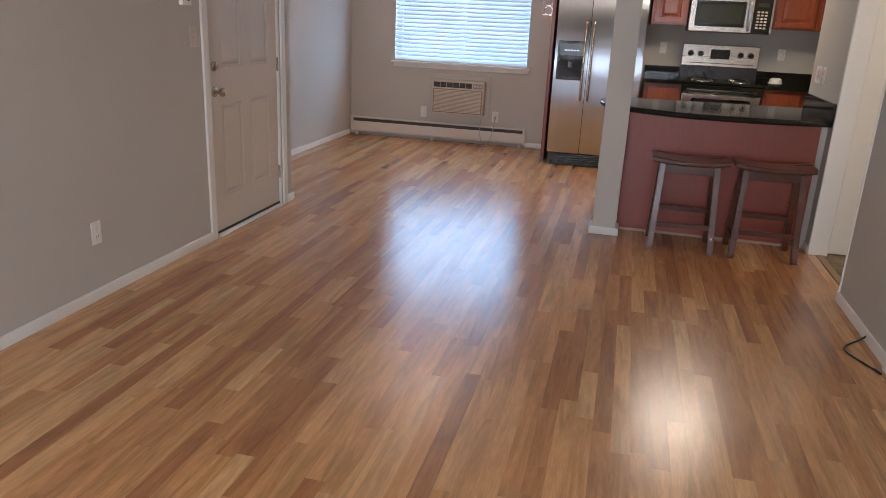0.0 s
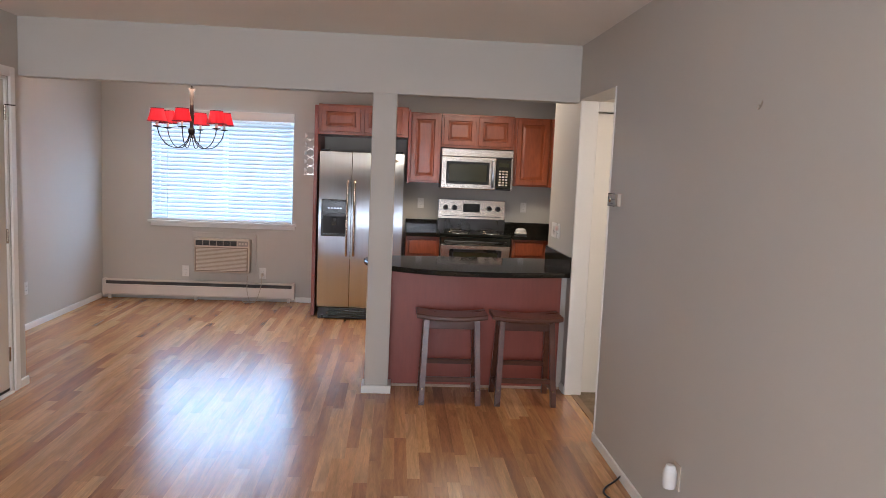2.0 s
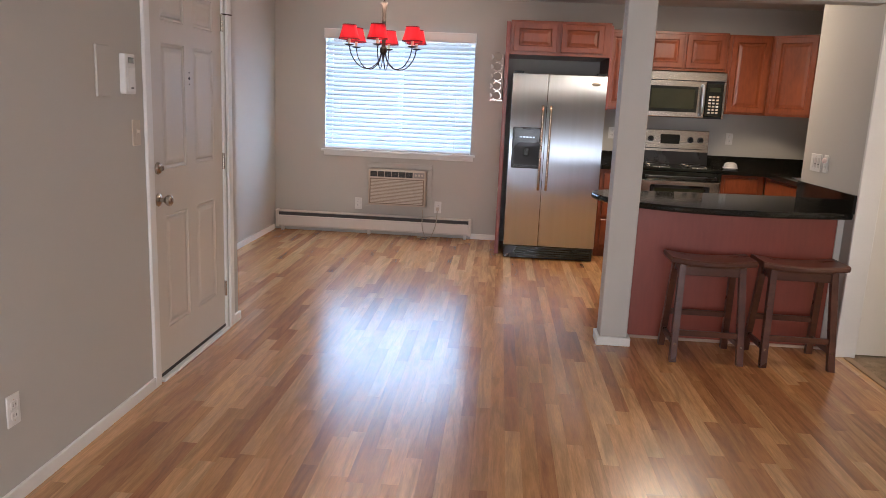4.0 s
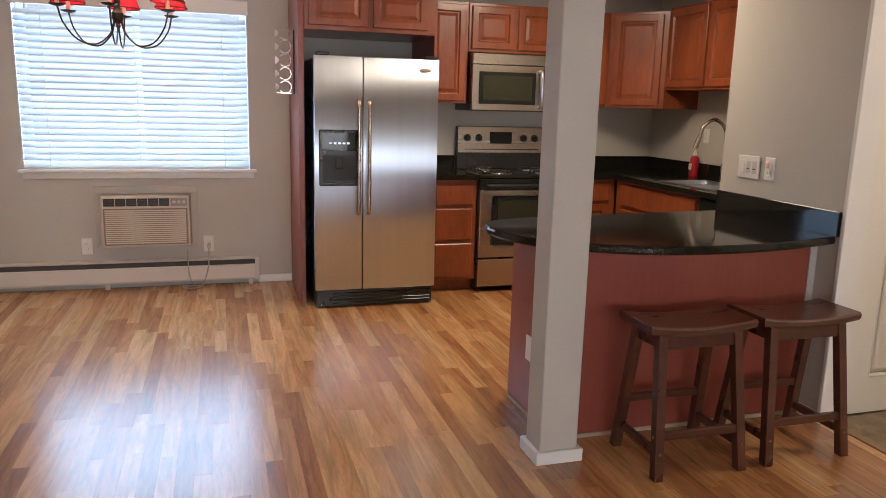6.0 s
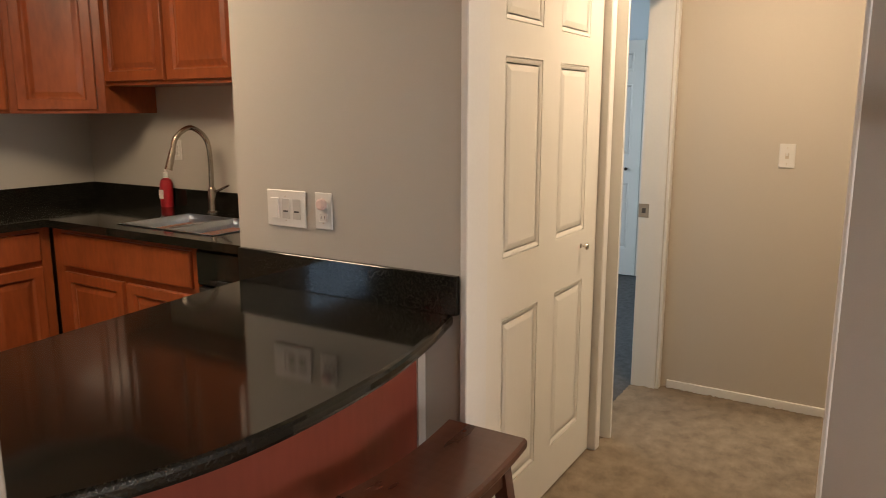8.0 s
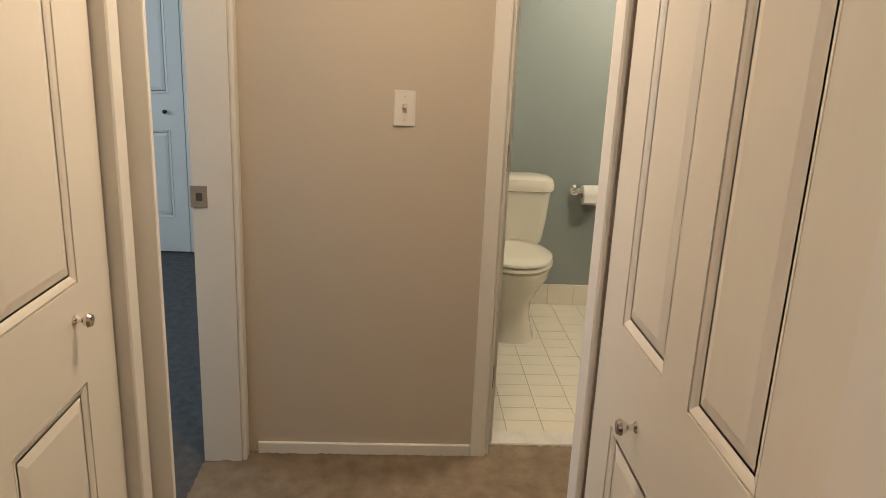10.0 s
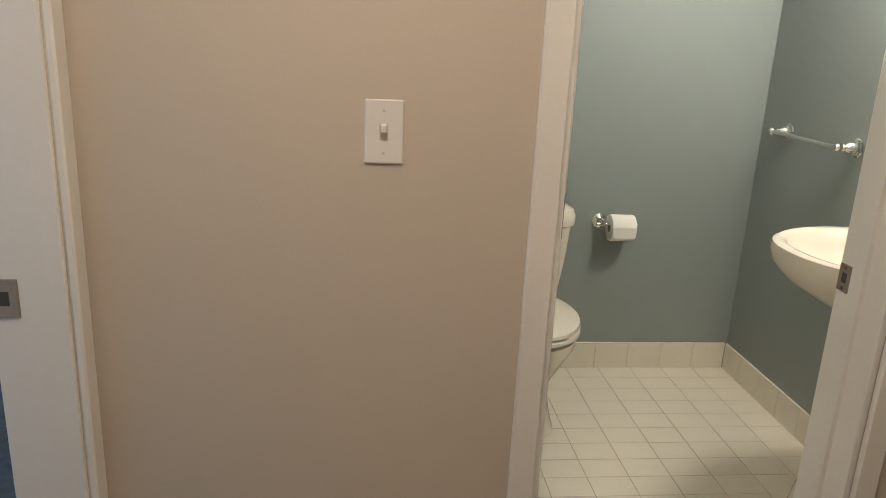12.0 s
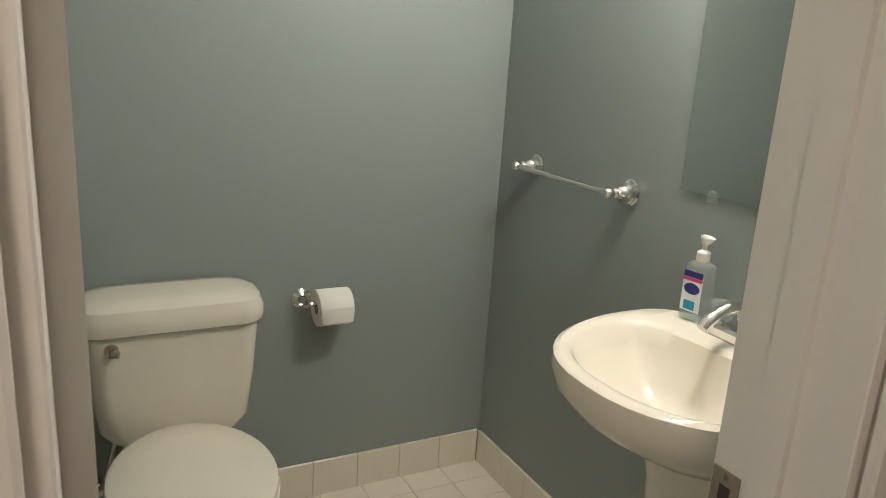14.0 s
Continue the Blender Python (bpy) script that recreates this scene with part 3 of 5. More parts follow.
lathe("peephole", [(0.008, 0), (0.008, 0.003), (0.003, 0.004)], BRONZE, leaf, Matrix.Translation((0.4525, 0, 1.50)) @ Matrix.Rotation(radians(90), 4, "X"), 12)
for zz in (1.47, 1.53):
    lathe("screw_hole", [(0.004, 0), (0.004, 0.002), (0.001, 0.002)], ACDARK, leaf, Matrix.Translation((0.4525, 0, zz)) @ Matrix.Rotation(radians(90), 4, "X"), 8)
for zz in (0.20, 0.985, 1.78):
    rod("hinge", (0.907, -0.006, zz), (0.907, -0.006, zz + 0.095), 0.0075, NICKEL, leaf, None, 10, "worn brass hinge")
rod("hinge_stop", (0.907, -0.006, 1.878), (0.965, -0.045, 1.878), 0.004, BRONZE, leaf, None, 8, "dark hinge-pin door stop")
box("sweep", (0, -0.004, -0.010), (0.905, 0.0, 0.018), BRONZE, leaf)
structure(box("trim_door_threshold", (-2.345, 4.236, -0.01), (-2.207, 5.15, 0.014), TRIM, None, 0.003), "white painted door threshold", "threshold")

cn = structure(thing("door_2", 1.682, 5.395, 0.012, 0), "closed white six-panel hall closet door", "door")
leaf = panel_leaf(cn, 1.010, 2.02, 0.035, ((0.168, 0.443), (0.593, 0.870)), CROWS, DOORW)
round_knob(leaf, 0.843, 0.922, CHROME, big=False)
cs = structure(thing("door_3", 2.507, 4.418, 0.012, 180), "closed white six-panel closet door opposite", "door")
leaf = panel_leaf(cs, 0.735, 2.02, 0.035, ((0.116, 0.322), (0.421, 0.618)), ((0.18, 0.80), (0.99, 1.61), (1.71, 1.87)), DOORW)
round_knob(leaf, 0.245, 0.868, CHROME, big=False)
cb = structure(thing("door_4", 6.12, 6.70, 0.012, -90), "closed white panel bedroom closet door in blue light", "door")
for i in range(3):
    leaf = panel_leaf(cb, 0.45, 2.02, 0.035, ((0.09, 0.36),), ROWS, DOORW, "slab")
    leaf.location.x = i * 0.455
round_knob(cb, 0.335, 0.94, BRONZE, big=False)


# ---- kitchen ----
def cab_door(parent, x0, z0, x1, z1, y=0.0, name="door", drawer=False):
    """Raised-panel front, proud of the cabinet towards -y."""
    w = 0.055 if not drawer else 0.012
    bm = bmesh.new()
    loops = []
    for inset, lift in ((0.0, 0.0), (0.0, 0.016), (0.004, 0.020), (w - 0.006, 0.020), (w, 0.012), (w + 0.004, 0.008), (w + 0.012, 0.008), (w + 0.034, 0.016), (w + 0.036, 0.0165)) if not drawer else ((0, 0), (0, 0.015), (0.006, 0.020), (0.02, 0.0205)):
        loops.append([(x0 + inset, y - lift, z0 + inset), (x1 - inset, y - lift, z0 + inset), (x1 - inset, y - lift, z1 - inset), (x0 + inset, y - lift, z1 - inset)])
    add_loft(bm, loops)
    return part(name, bm, CHERRY, parent)


def cabinet(x, y, z, rz, w, d, h, fronts, label, toe=0.0, name="wall_cabinet", category="cabinet", group="kitchen cabinets"):
    c = thing(name, x, y, z, rz, label, category, group)
    bm = bmesh.new()
    add_box(bm, (0, 0, toe), (w, d, h), 0.0015)
    if toe:
        add_box(bm, (0, 0.075, 0), (w, d, toe))
    part("body", bm, CHERRY, c)
    for kind, x0, z0, x1, z1 in fronts:
        cab_door(c, x0, z0, x1, z1, 0.0, "drawer" if kind == "d" else "door", kind == "d")
    return c


NY = 8.67
cabinet(-0.545, 7.965, 1.905, 0, 0.925, 0.70, 0.31, [("o", 0.03, 0.03, 0.43, 0.285), ("o", 0.47, 0.03, 0.86, 0.285)], "cherry two-door cabinet above the fridge")
fp = thing("fridge_side_panel", -0.585, 7.965, 0, 0, "tall dark cherry side panel beside the fridge", "panel")
box("board", (0, 0, 0), (0.038, 0.70, 2.20), CHERRYD, fp, 0.002)
fp2 = thing("fridge_side_panel", 0.385, 8.02, 1.43, 0, "short cherry side panel above the counter", "panel")
box("board", (0, 0, 0), (0.02, 0.645, 0.77), CHERRYD, fp2, 0.002)
cabinet(0.402, 8.345, 1.44, 0, 0.345, 0.32, 0.76, [("o", 0.02, 0.02, 0.325, 0.74)], "narrow cherry wall cabinet beside the microwave")
cabinet(0.752, 8.345, 1.835, 0, 0.80, 0.32, 0.365, [("o", 0.022, 0.025, 0.38, 0.34), ("o", 0.405, 0.025, 0.775, 0.34)], "two-door cherry cabinet above the microwave")
cabinet(1.555, 8.345, 1.44, 0, 0.41, 0.32, 0.75, [("o", 0.03, 0.02, 0.39, 0.73)], "tall cherry wall cabinet beside the corner")
corner = thing("wall_cabinet", 1.967, 8.345, 1.44, -45, "diagonal cherry corner wall cabinet", "cabinet", "kitchen cabinets")
part("body", add_loft(bmesh.new(), [[(0, 0, z), (0.467, 0, z), (0.693, 0.226, z), (0.233, 0.686, z), (-0.226, 0.226, z)] for z in (0, 0.75)]), CHERRY, corner)
cab_door(corner, 0.04, 0.02, 0.427, 0.73)
cabinet(2.300, 8.010, 1.585, -90, 1.74, 0.315, 0.625, [("o", 0.02 + 0.51 * k, 0.02, 0.50 + 0.51 * k, 0.605) for k in range(3)], "cherry wall cabinets above the sink")


cabinet(0.395, 8.055, 0, 0, 0.362, 0.61, 0.875, [("d", 0.035, 0.685, 0.327, 0.835), ("d", 0.035, 0.415, 0.327, 0.655), ("d", 0.035, 0.13, 0.327, 0.385)], "cherry three-drawer base cabinet beside the fridge", 0.10, "base_cabinet")
cabinet(1.54, 8.055, 0, 0, 0.40, 0.61, 0.875, [("d", 0.03, 0.70, 0.34, 0.85), ("o", 0.03, 0.13, 0.34, 0.67)], "cherry base cabinet beside the stove", 0.10, "base_cabinet")
cabinet(1.945, 8.03, 0, -90, 1.09, 0.62, 0.875, [("d", 0.10, 0.68, 1.06, 0.85), ("o", 0.10, 0.13, 0.57, 0.65), ("o", 0.60, 0.13, 1.06, 0.65)], "cherry sink base cabinet", 0.10, "base_cabinet")

dishwasher = thing("dishwasher", 1.925, 6.92, 0, -90, "black dishwasher under the granite worktop", "dishwasher")
box("body", (0, 0.02, 0.10), (0.60, 0.62, 0.872), BLACK, dishwasher, 0.004)
box("door", (0.005, -0.004, 0.12), (0.595, 0.018, 0.70), BLACK, dishwasher, 0.006)
box("control_panel", (0.005, -0.010, 0.71), (0.595, 0.018, 0.868), BLACKG, dishwasher, 0.008)
box("handle", (0.10, -0.025, 0.72), (0.50, -0.010, 0.745), BLACK, dishwasher, 0.004)

worktop = thing("worktop", 0, 0, 0.876, 0, "black granite worktop around the stove and sink", "worktop")
box("slab", (0.395, 8.005, 0), (0.757, 8.645, 0.038), GRANITE, worktop, 0.002)
boxes("slab", [((1.533, 8.005, 0), (2.60, 8.645, 0.038)), ((1.90, 7.56, 0), (2.60, 8.005, 0.038)), ((1.90, 6.235, 0), (2.60, 6.88, 0.038)), ((1.90, 6.88, 0), (1.99, 7.56, 0.038)), ((2.42, 6.88, 0), (2.60, 7.56, 0.038))], GRANITE, worktop)
for lo, hi in (((0.395, 8.645, 0), (0.757, 8.668, 0.14)), ((1.533, 8.645, 0), (2.60, 8.668, 0.14)), ((2.60, 6.235, 0), (2.618, 8.668, 0.14))):
    box("backsplash", lo, hi, GRANITE, worktop, 0.002)

sink = thing("kitchen_sink", 1.99, 6.88, 0.914, 0, "double-bowl stainless steel kitchen sink", "sink")
bm = bmesh.new()
for y0, y1 in ((0.01, 0.335), (0.355, 0.67)):
    loops = []
    for inset, z in ((0.0, 0.004), (0.012, 0.004), (0.02, -0.02), (0.035, -0.16), (0.07, -0.175)):
        loops.append([(0.005 + inset, y0 + inset, z), (0.425 - inset, y0 + inset, z), (0.425 - inset, y1 - inset, z), (0.005 + inset, y1 - inset, z)])
    rings = [[bm.verts.new(p) for p in lp] for lp in loops]
    for p, q in zip(rings, rings[1:]):
        for i in range(4):
            bm.faces.new((p[i], p[(i + 1) % 4], q[(i + 1) % 4], q[i]))
    bm.faces.new(rings[-1])
add_box(bm, (0.005, 0.335, -0.02), (0.425, 0.355, 0.004))
part("basin", bm, STEEL, sink)
for yy in (0.17, 0.51):
    lathe("drain", [(0.04, 0), (0.04, 0.003), (0.03, 0.002), (0.01, 0.001)], CHROME, sink, Matrix.Translation((0.21, yy, -0.174)))

faucet = thing("kitchen_faucet", 2.50, 7.46, 0.914, 0, "brushed nickel gooseneck pull-down kitchen faucet", "faucet")
lathe("base", [(0.030, 0), (0.030, 0.008), (0.024, 0.014), (0.021, 0.05), (0.021, 0.13), (0.016, 0.14)], NICKEL, faucet)
tube("spout", [(0, 0, 0.13), (0, 0, 0.30), (-0.015, 0.01, 0.40), (-0.09, 0.03, 0.455), (-0.165, 0.05, 0.41), (-0.19, 0.058, 0.34)], 0.0135, NICKEL, faucet, 8, 12)
rod("spray_head", (-0.188, 0.057, 0.345), (-0.215, 0.066, 0.245), 0.016, NICKEL, faucet, 0.020, 14)
rod("lever", (0.01, -0.015, 0.115), (0.02, -0.11, 0.155), 0.008, NICKEL, faucet, 0.005, 10)

bottle = thing("soap_bottle", 2.555, 7.90, 0.914, 0, "red dish soap bottle standing by the faucet", "bottle")
lathe("body", [(0.033, 0), (0.036, 0.01), (0.036, 0.13), (0.028, 0.155), (0.013, 0.165)], mat("red_plastic", (0.42, 0.02, 0.03), 0.3), bottle)
lathe("cap", [(0.014, 0.165), (0.014, 0.195), (0.006, 0.20), (0.006, 0.215)], WHITEP, bottle)
box("label", (-0.0375, -0.018, 0.05), (-0.0362, 0.018, 0.10), WHITEP, bottle)

# fridge: two brushed doors over a black body
fridge = thing("refrigerator", -0.503, 7.765, 0, 0, "stainless side-by-side refrigerator with a black dispenser", "refrigerator")
FW, FT = 0.853, 1.728
box("body", (0.004, 0.075, 0.02), (FW - 0.004, 0.84, 1.715), BLACK, fridge, 0.004)
box("gasket", (0.012, 0.058, 0.14), (FW - 0.012, 0.075, FT - 0.01), BLACK, fridge)


def soft_door(name, x0, x1, z0, z1, parent):
    bm = bmesh.new()
    n, loops = 10, []
    for z in (z0, z0 + 0.006, z1 - 0.006, z1):
        e = 0.004 if z in (z0, z1) else 0.0
        loop = [(x0 + (x1 - x0) * i / n, -0.0035 * (1 - (2 * i / n - 1) ** 2) + e, z) for i in range(n + 1)]
        loop += [(x1, 0.058, z), (x0, 0.058, z)]
        loops.append(loop)
    add_loft(bm, loops)
    return part(name, bm, STEEL, parent, smooth=True)


fd = soft_door("freezer_door", 0.0, 0.322, 0.135, FT, fridge)
rd = soft_door("fridge_door", 0.330, FW, 0.135, FT, fridge)
disp = box("dispenser", (0.028, -0.016, 0.868), (0.298, 0.010, 1.245), BLACK, fd, 0.006, "black ice and water dispenser")
box("control_strip", (0.045, -0.019, 1.105), (0.281, -0.016, 1.225), BLACKG, disp, 0.002)
for i in range(5):
    box("button", (0.095 + i * 0.030, -0.0205, 1.15), (0.113 + i * 0.030, -0.019, 1.162), STEEL, disp)
# Flat plate; its blacker colour stands for shade in the dispenser's hollow.
boxes("recess", [((0.050, -0.0175, 0.905), (0.276, -0.016, 1.075))], mat("recess_shade_black", (0.004, 0.004, 0.004), 0.5), disp)
box("paddle", (0.135, -0.034, 0.985), (0.185, -0.0175, 1.06), BLACKG, disp, 0.004)
box("tray", (0.050, -0.038, 0.875), (0.276, -0.016, 0.895), BLACK, disp, 0.004)
for x in (0.290, 0.362):
    door = fd if x < 0.33 else rd
    tube("handle", [(x, -0.012, 0.675), (x, -0.050, 0.69), (x, -0.062, 0.80), (x, -0.064, 1.06), (x, -0.062, 1.32), (x, -0.050, 1.425), (x, -0.012, 1.44)], 0.0125, mat("handle_copper_steel", (0.56, 0.46, 0.38), 0.25, metal=1.0), door, 6, 10, "long bowed metal handle")
kick = box("kick_grille", (0.01, 0.02, 0.01), (FW - 0.01, 0.075, 0.128), BLACK, fridge, 0.004)
for i in range(4):
    box("louver", (0.12, 0.014, 0.03 + i * 0.023), (FW - 0.03, 0.021, 0.042 + i * 0.023), BLACKG, kick, 0.002)
for x0, x1 in ((0.01, 0.10), (FW - 0.10, FW - 0.01)):
    box("hinge_cover", (x0, 0.0, FT), (x1, 0.12, FT + 0.022), BLACK, fridge, 0.006)
lathe("badge", [(0.05, 0), (0.05, 0.001), (0.042, 0.002)], STRIKE, rd, Matrix.Translation((0.755, -0.008, 1.655)) @ Matrix.Rotation(radians(90), 4, "X"), 24, "oval maker badge", 0.85, 0.28)

# stove
stove = thing("electric_range", 0.76, 8.02, 0, 0, "stainless electric range with coil burners", "stove")
SW = 0.768
box("body", (0.0, 0.02, 0.03), (SW, 0.60, 0.885), BLACK, stove, 0.003)
box("cooktop", (-0.002, -0.015, 0.885), (SW + 0.002, 0.60, 0.918), BLACKG, stove, 0.008)
od = box("oven_door", (0.008, -0.022, 0.275), (SW - 0.008, 0.02, 0.800), STEELH, stove, 0.008, "stainless oven door", 2)
box("front_band", (0.002, -0.018, 0.804), (SW - 0.002, 0.02, 0.884), BLACKG, stove, 0.006, "glossy black band under the cooktop")
box("window_frame", (0.105, -0.027, 0.365), (SW - 0.105, -0.021, 0.755), BLACK, od, 0.012)
box("glass", (0.150, -0.030, 0.41), (SW - 0.150, -0.026, 0.725), OVENG, od, 0.004)
tube("handle", [(0.06, -0.02, 0.835), (0.065, -0.055, 0.835), (0.10, -0.066, 0.835), (0.38, -0.070, 0.835), (0.67, -0.066, 0.835), (0.703, -0.055, 0.835), (0.708, -0.02, 0.835)], 0.013, BLACK, od, 6, 12)
box("drawer", (0.008, -0.018, 0.045), (SW - 0.008, 0.02, 0.262), STEELH, stove, 0.008, "", 2)
bm = bmesh.new()
add_loft(bm, [[(0, 0.545, 0.918), (0, 0.60, 0.918), (0, 0.61, 1.255), (0, 0.578, 1.255)], [(SW, 0.545, 0.918), (SW, 0.60, 0.918), (SW, 0.61, 1.255), (SW, 0.578, 1.255)]])
bg = part("backguard", bm, BLACK, stove)
bm = bmesh.new()
add_loft(bm, [[(0.004, 0.551, 1.045), (0.004, 0.560, 1.045), (0.004, 0.585, 1.262), (0.004, 0.568, 1.255)], [(SW - 0.004, 0.551, 1.045), (SW - 0.004, 0.560, 1.045), (SW - 0.004, 0.585, 1.262), (SW - 0.004, 0.568, 1.255)]])
cp = part("control_panel", bm, STEELH, stove)
for x in (0.085, 0.185, SW - 0.185, SW - 0.085):
    m = Matrix.Translation((x, 0.559, 1.165)) @ Matrix.Rotation(radians(85), 4, "X")
    lathe("control_knob", [(0.030, 0), (0.030, 0.004), (0.023, 0.006), (0.021, 0.026), (0.016, 0.030), (0.003, 0.030)], BLACK, cp, m, 18)
box("display", (0.285, 0.549, 1.12), (0.475, 0.566, 1.215), BLACKG, cp, 0.003)
box("trim_line", (0.05, 0.546, 1.07), (SW - 0.05, 0.556, 1.076), BLACK, cp)
for bx, by, br in ((0.20, 0.14, 0.095), (0.20, 0.42, 0.075), (0.57, 0.14, 0.075), (0.57, 0.42, 0.095)):
    b = lathe("burner", [(br + 0.022, 0.917), (br + 0.022, 0.924), (br + 0.012, 0.927), (br, 0.921), (0.03, 0.919), (0.003, 0.919)], CHROME, stove, Matrix.Translation((bx, by, 0)), 28, "chrome drip pan with black coil")
    pts = [(bx + (0.018 + (br - 0.022) * s / 72) * math.cos(s * 0.26), by + (0.018 + (br - 0.022) * s / 72) * math.sin(s * 0.26), 0.931) for s in range(73)]
    tube("coil", pts, 0.0055, BLACK, b, 1, 6)

dish = thing("white_spoon_rest", 1.66, 8.22, 0.914, 0, "small white lidded dish on the worktop", "dish")
lathe("bowl", [(0.045, 0), (0.07, 0.012), (0.072, 0.02), (0.05, 0.024)], WHITEP, dish)
lathe("lid", [(0.058, 0.022), (0.060, 0.035), (0.055, 0.055), (0.035, 0.068), (0.004, 0.070)], WHITEP, dish)

micro = thing("microwave", 0.757, 8.245, 1.388, 0, "stainless over-the-range microwave with dark glass door", "microwave")
MW = 0.785
box("body", (0, 0.03, 0), (MW, 0.42, 0.435), BLACK, micro, 0.003)
box("vent_panel", (0.0, -0.005, 0.355), (MW, 0.03, 0.435), STEELH, micro, 0.004)
md = box("door", (0.0, -0.008, 0.004), (0.60, 0.03, 0.349), STEELH, micro, 0.006, "", 2)
box("window_frame", (0.055, -0.012, 0.055), (0.525, -0.007, 0.298), BLACKG, md, 0.004)
box("glass", (0.085, -0.014, 0.085), (0.495, -0.0115, 0.272), OVENG, md, 0.002)
tube("handle", [(0.562, -0.005, 0.035), (0.562, -0.040, 0.05), (0.562, -0.050, 0.17), (0.562, -0.040, 0.295), (0.562, -0.005, 0.31)], 0.015, STEEL, md, 6, 10, "bowed steel handle")
pn = box("keypad", (0.606, -0.006, 0.02), (0.762, 0.03, 0.335), BLACKG, micro, 0.004)
for r in range(6):
    for c in range(3):
        box("key", (0.632 + c * 0.036, -0.0075, 0.05 + r * 0.030), (0.656 + c * 0.036, -0.006, 0.066 + r * 0.030), WHITEP if (r + c) % 4 == 0 else ALMOND, pn)
box("screen", (0.632, -0.0075, 0.255), (0.735, -0.006, 0.295), OVENG, pn)
box("edge_trim", (0.764, -0.008, 0.004), (MW, 0.03, 0.349), STEELH, micro, 0.002)

# peninsula
pen = thing("peninsula_base", 0, 0, 0, 0, "dark cherry panelled peninsula base under the granite bar", "peninsula")
box("front_panel", (0.245, 5.500, 0.0), (1.515, 5.520, 0.851), CHERRYD, pen, 0.002)
box("end_panel", (0.245, 5.5201, 0.0), (0.265, 6.03, 0.851), CHERRYD, pen, 0.002)
box("carcass", (0.265, 5.5201, 0.09), (1.548, 6.04, 0.849), CHERRY, pen)
box("scribe", (1.515, 5.495, 0.0), (1.553, 5.515, 0.851), WALL, pen)
boxes("foot_trim", [((0.245, 5.488, 0.0), (1.54, 5.500, 0.018)), ((0.233, 5.488, 0.0), (0.245, 6.0, 0.018))], mat("quarter_round", (0.42, 0.30, 0.22), 0.5), pen, 0.002)
box("outlet_plate", (0.2405, 5.745, 0.265), (0.245, 5.82, 0.385), WHITEP, pen, 0.0015, "white outlet plate")
top_pts = [(1.553, 6.243, 0), (0.95, 6.19, 0), (0.45, 6.14, 0), (0.20, 6.09, 0), (0.09, 6.01, 0), (0.05, 5.90, 0), (0.058, 5.78, 0), (0.105, 5.64, 0), (0.185, 5.53, 0), (0.30, 5.435, 0), (0.45, 5.355, 0), (0.63, 5.30, 0), (0.85, 5.283, 0), (1.1, 5.297, 0), (1.33, 5.34, 0), (1.553, 5.40, 0)]
outline = spline(top_pts, 6)
bar = thing("counter_bar", 0, 0, 0.852, 0, "glossy black granite bar top with a rounded front", "counter")
cx, cy = 0.75, 5.7


def ring(inset, z):
    out = []
    k = len(outline)
    for i, p in enumerate(outline):
        d = (outline[min(i + 1, k - 1)] - outline[max(i - 1, 0)]).normalized()
        nrm = Vector((d.y, -d.x, 0))
        nrm = nrm if nrm.dot(Vector((cx, cy, 0)) - p) > 0 else -nrm
        q = p + nrm * inset
        out.append((min(q.x, 1.553), q.y, z))
    return out


part("slab", add_loft(bmesh.new(), [ring(0.010, 0.0), (ring(0.003, 0.004)), ring(0.0, 0.012), ring(0.0, 0.026), ring(0.003, 0.034), ring(0.010, 0.038)]), GRANITE, bar)
box("backsplash", (1.533, 5.378, 0.0385), (1.553, 6.238, 0.152), GRANITE, bar, 0.002)


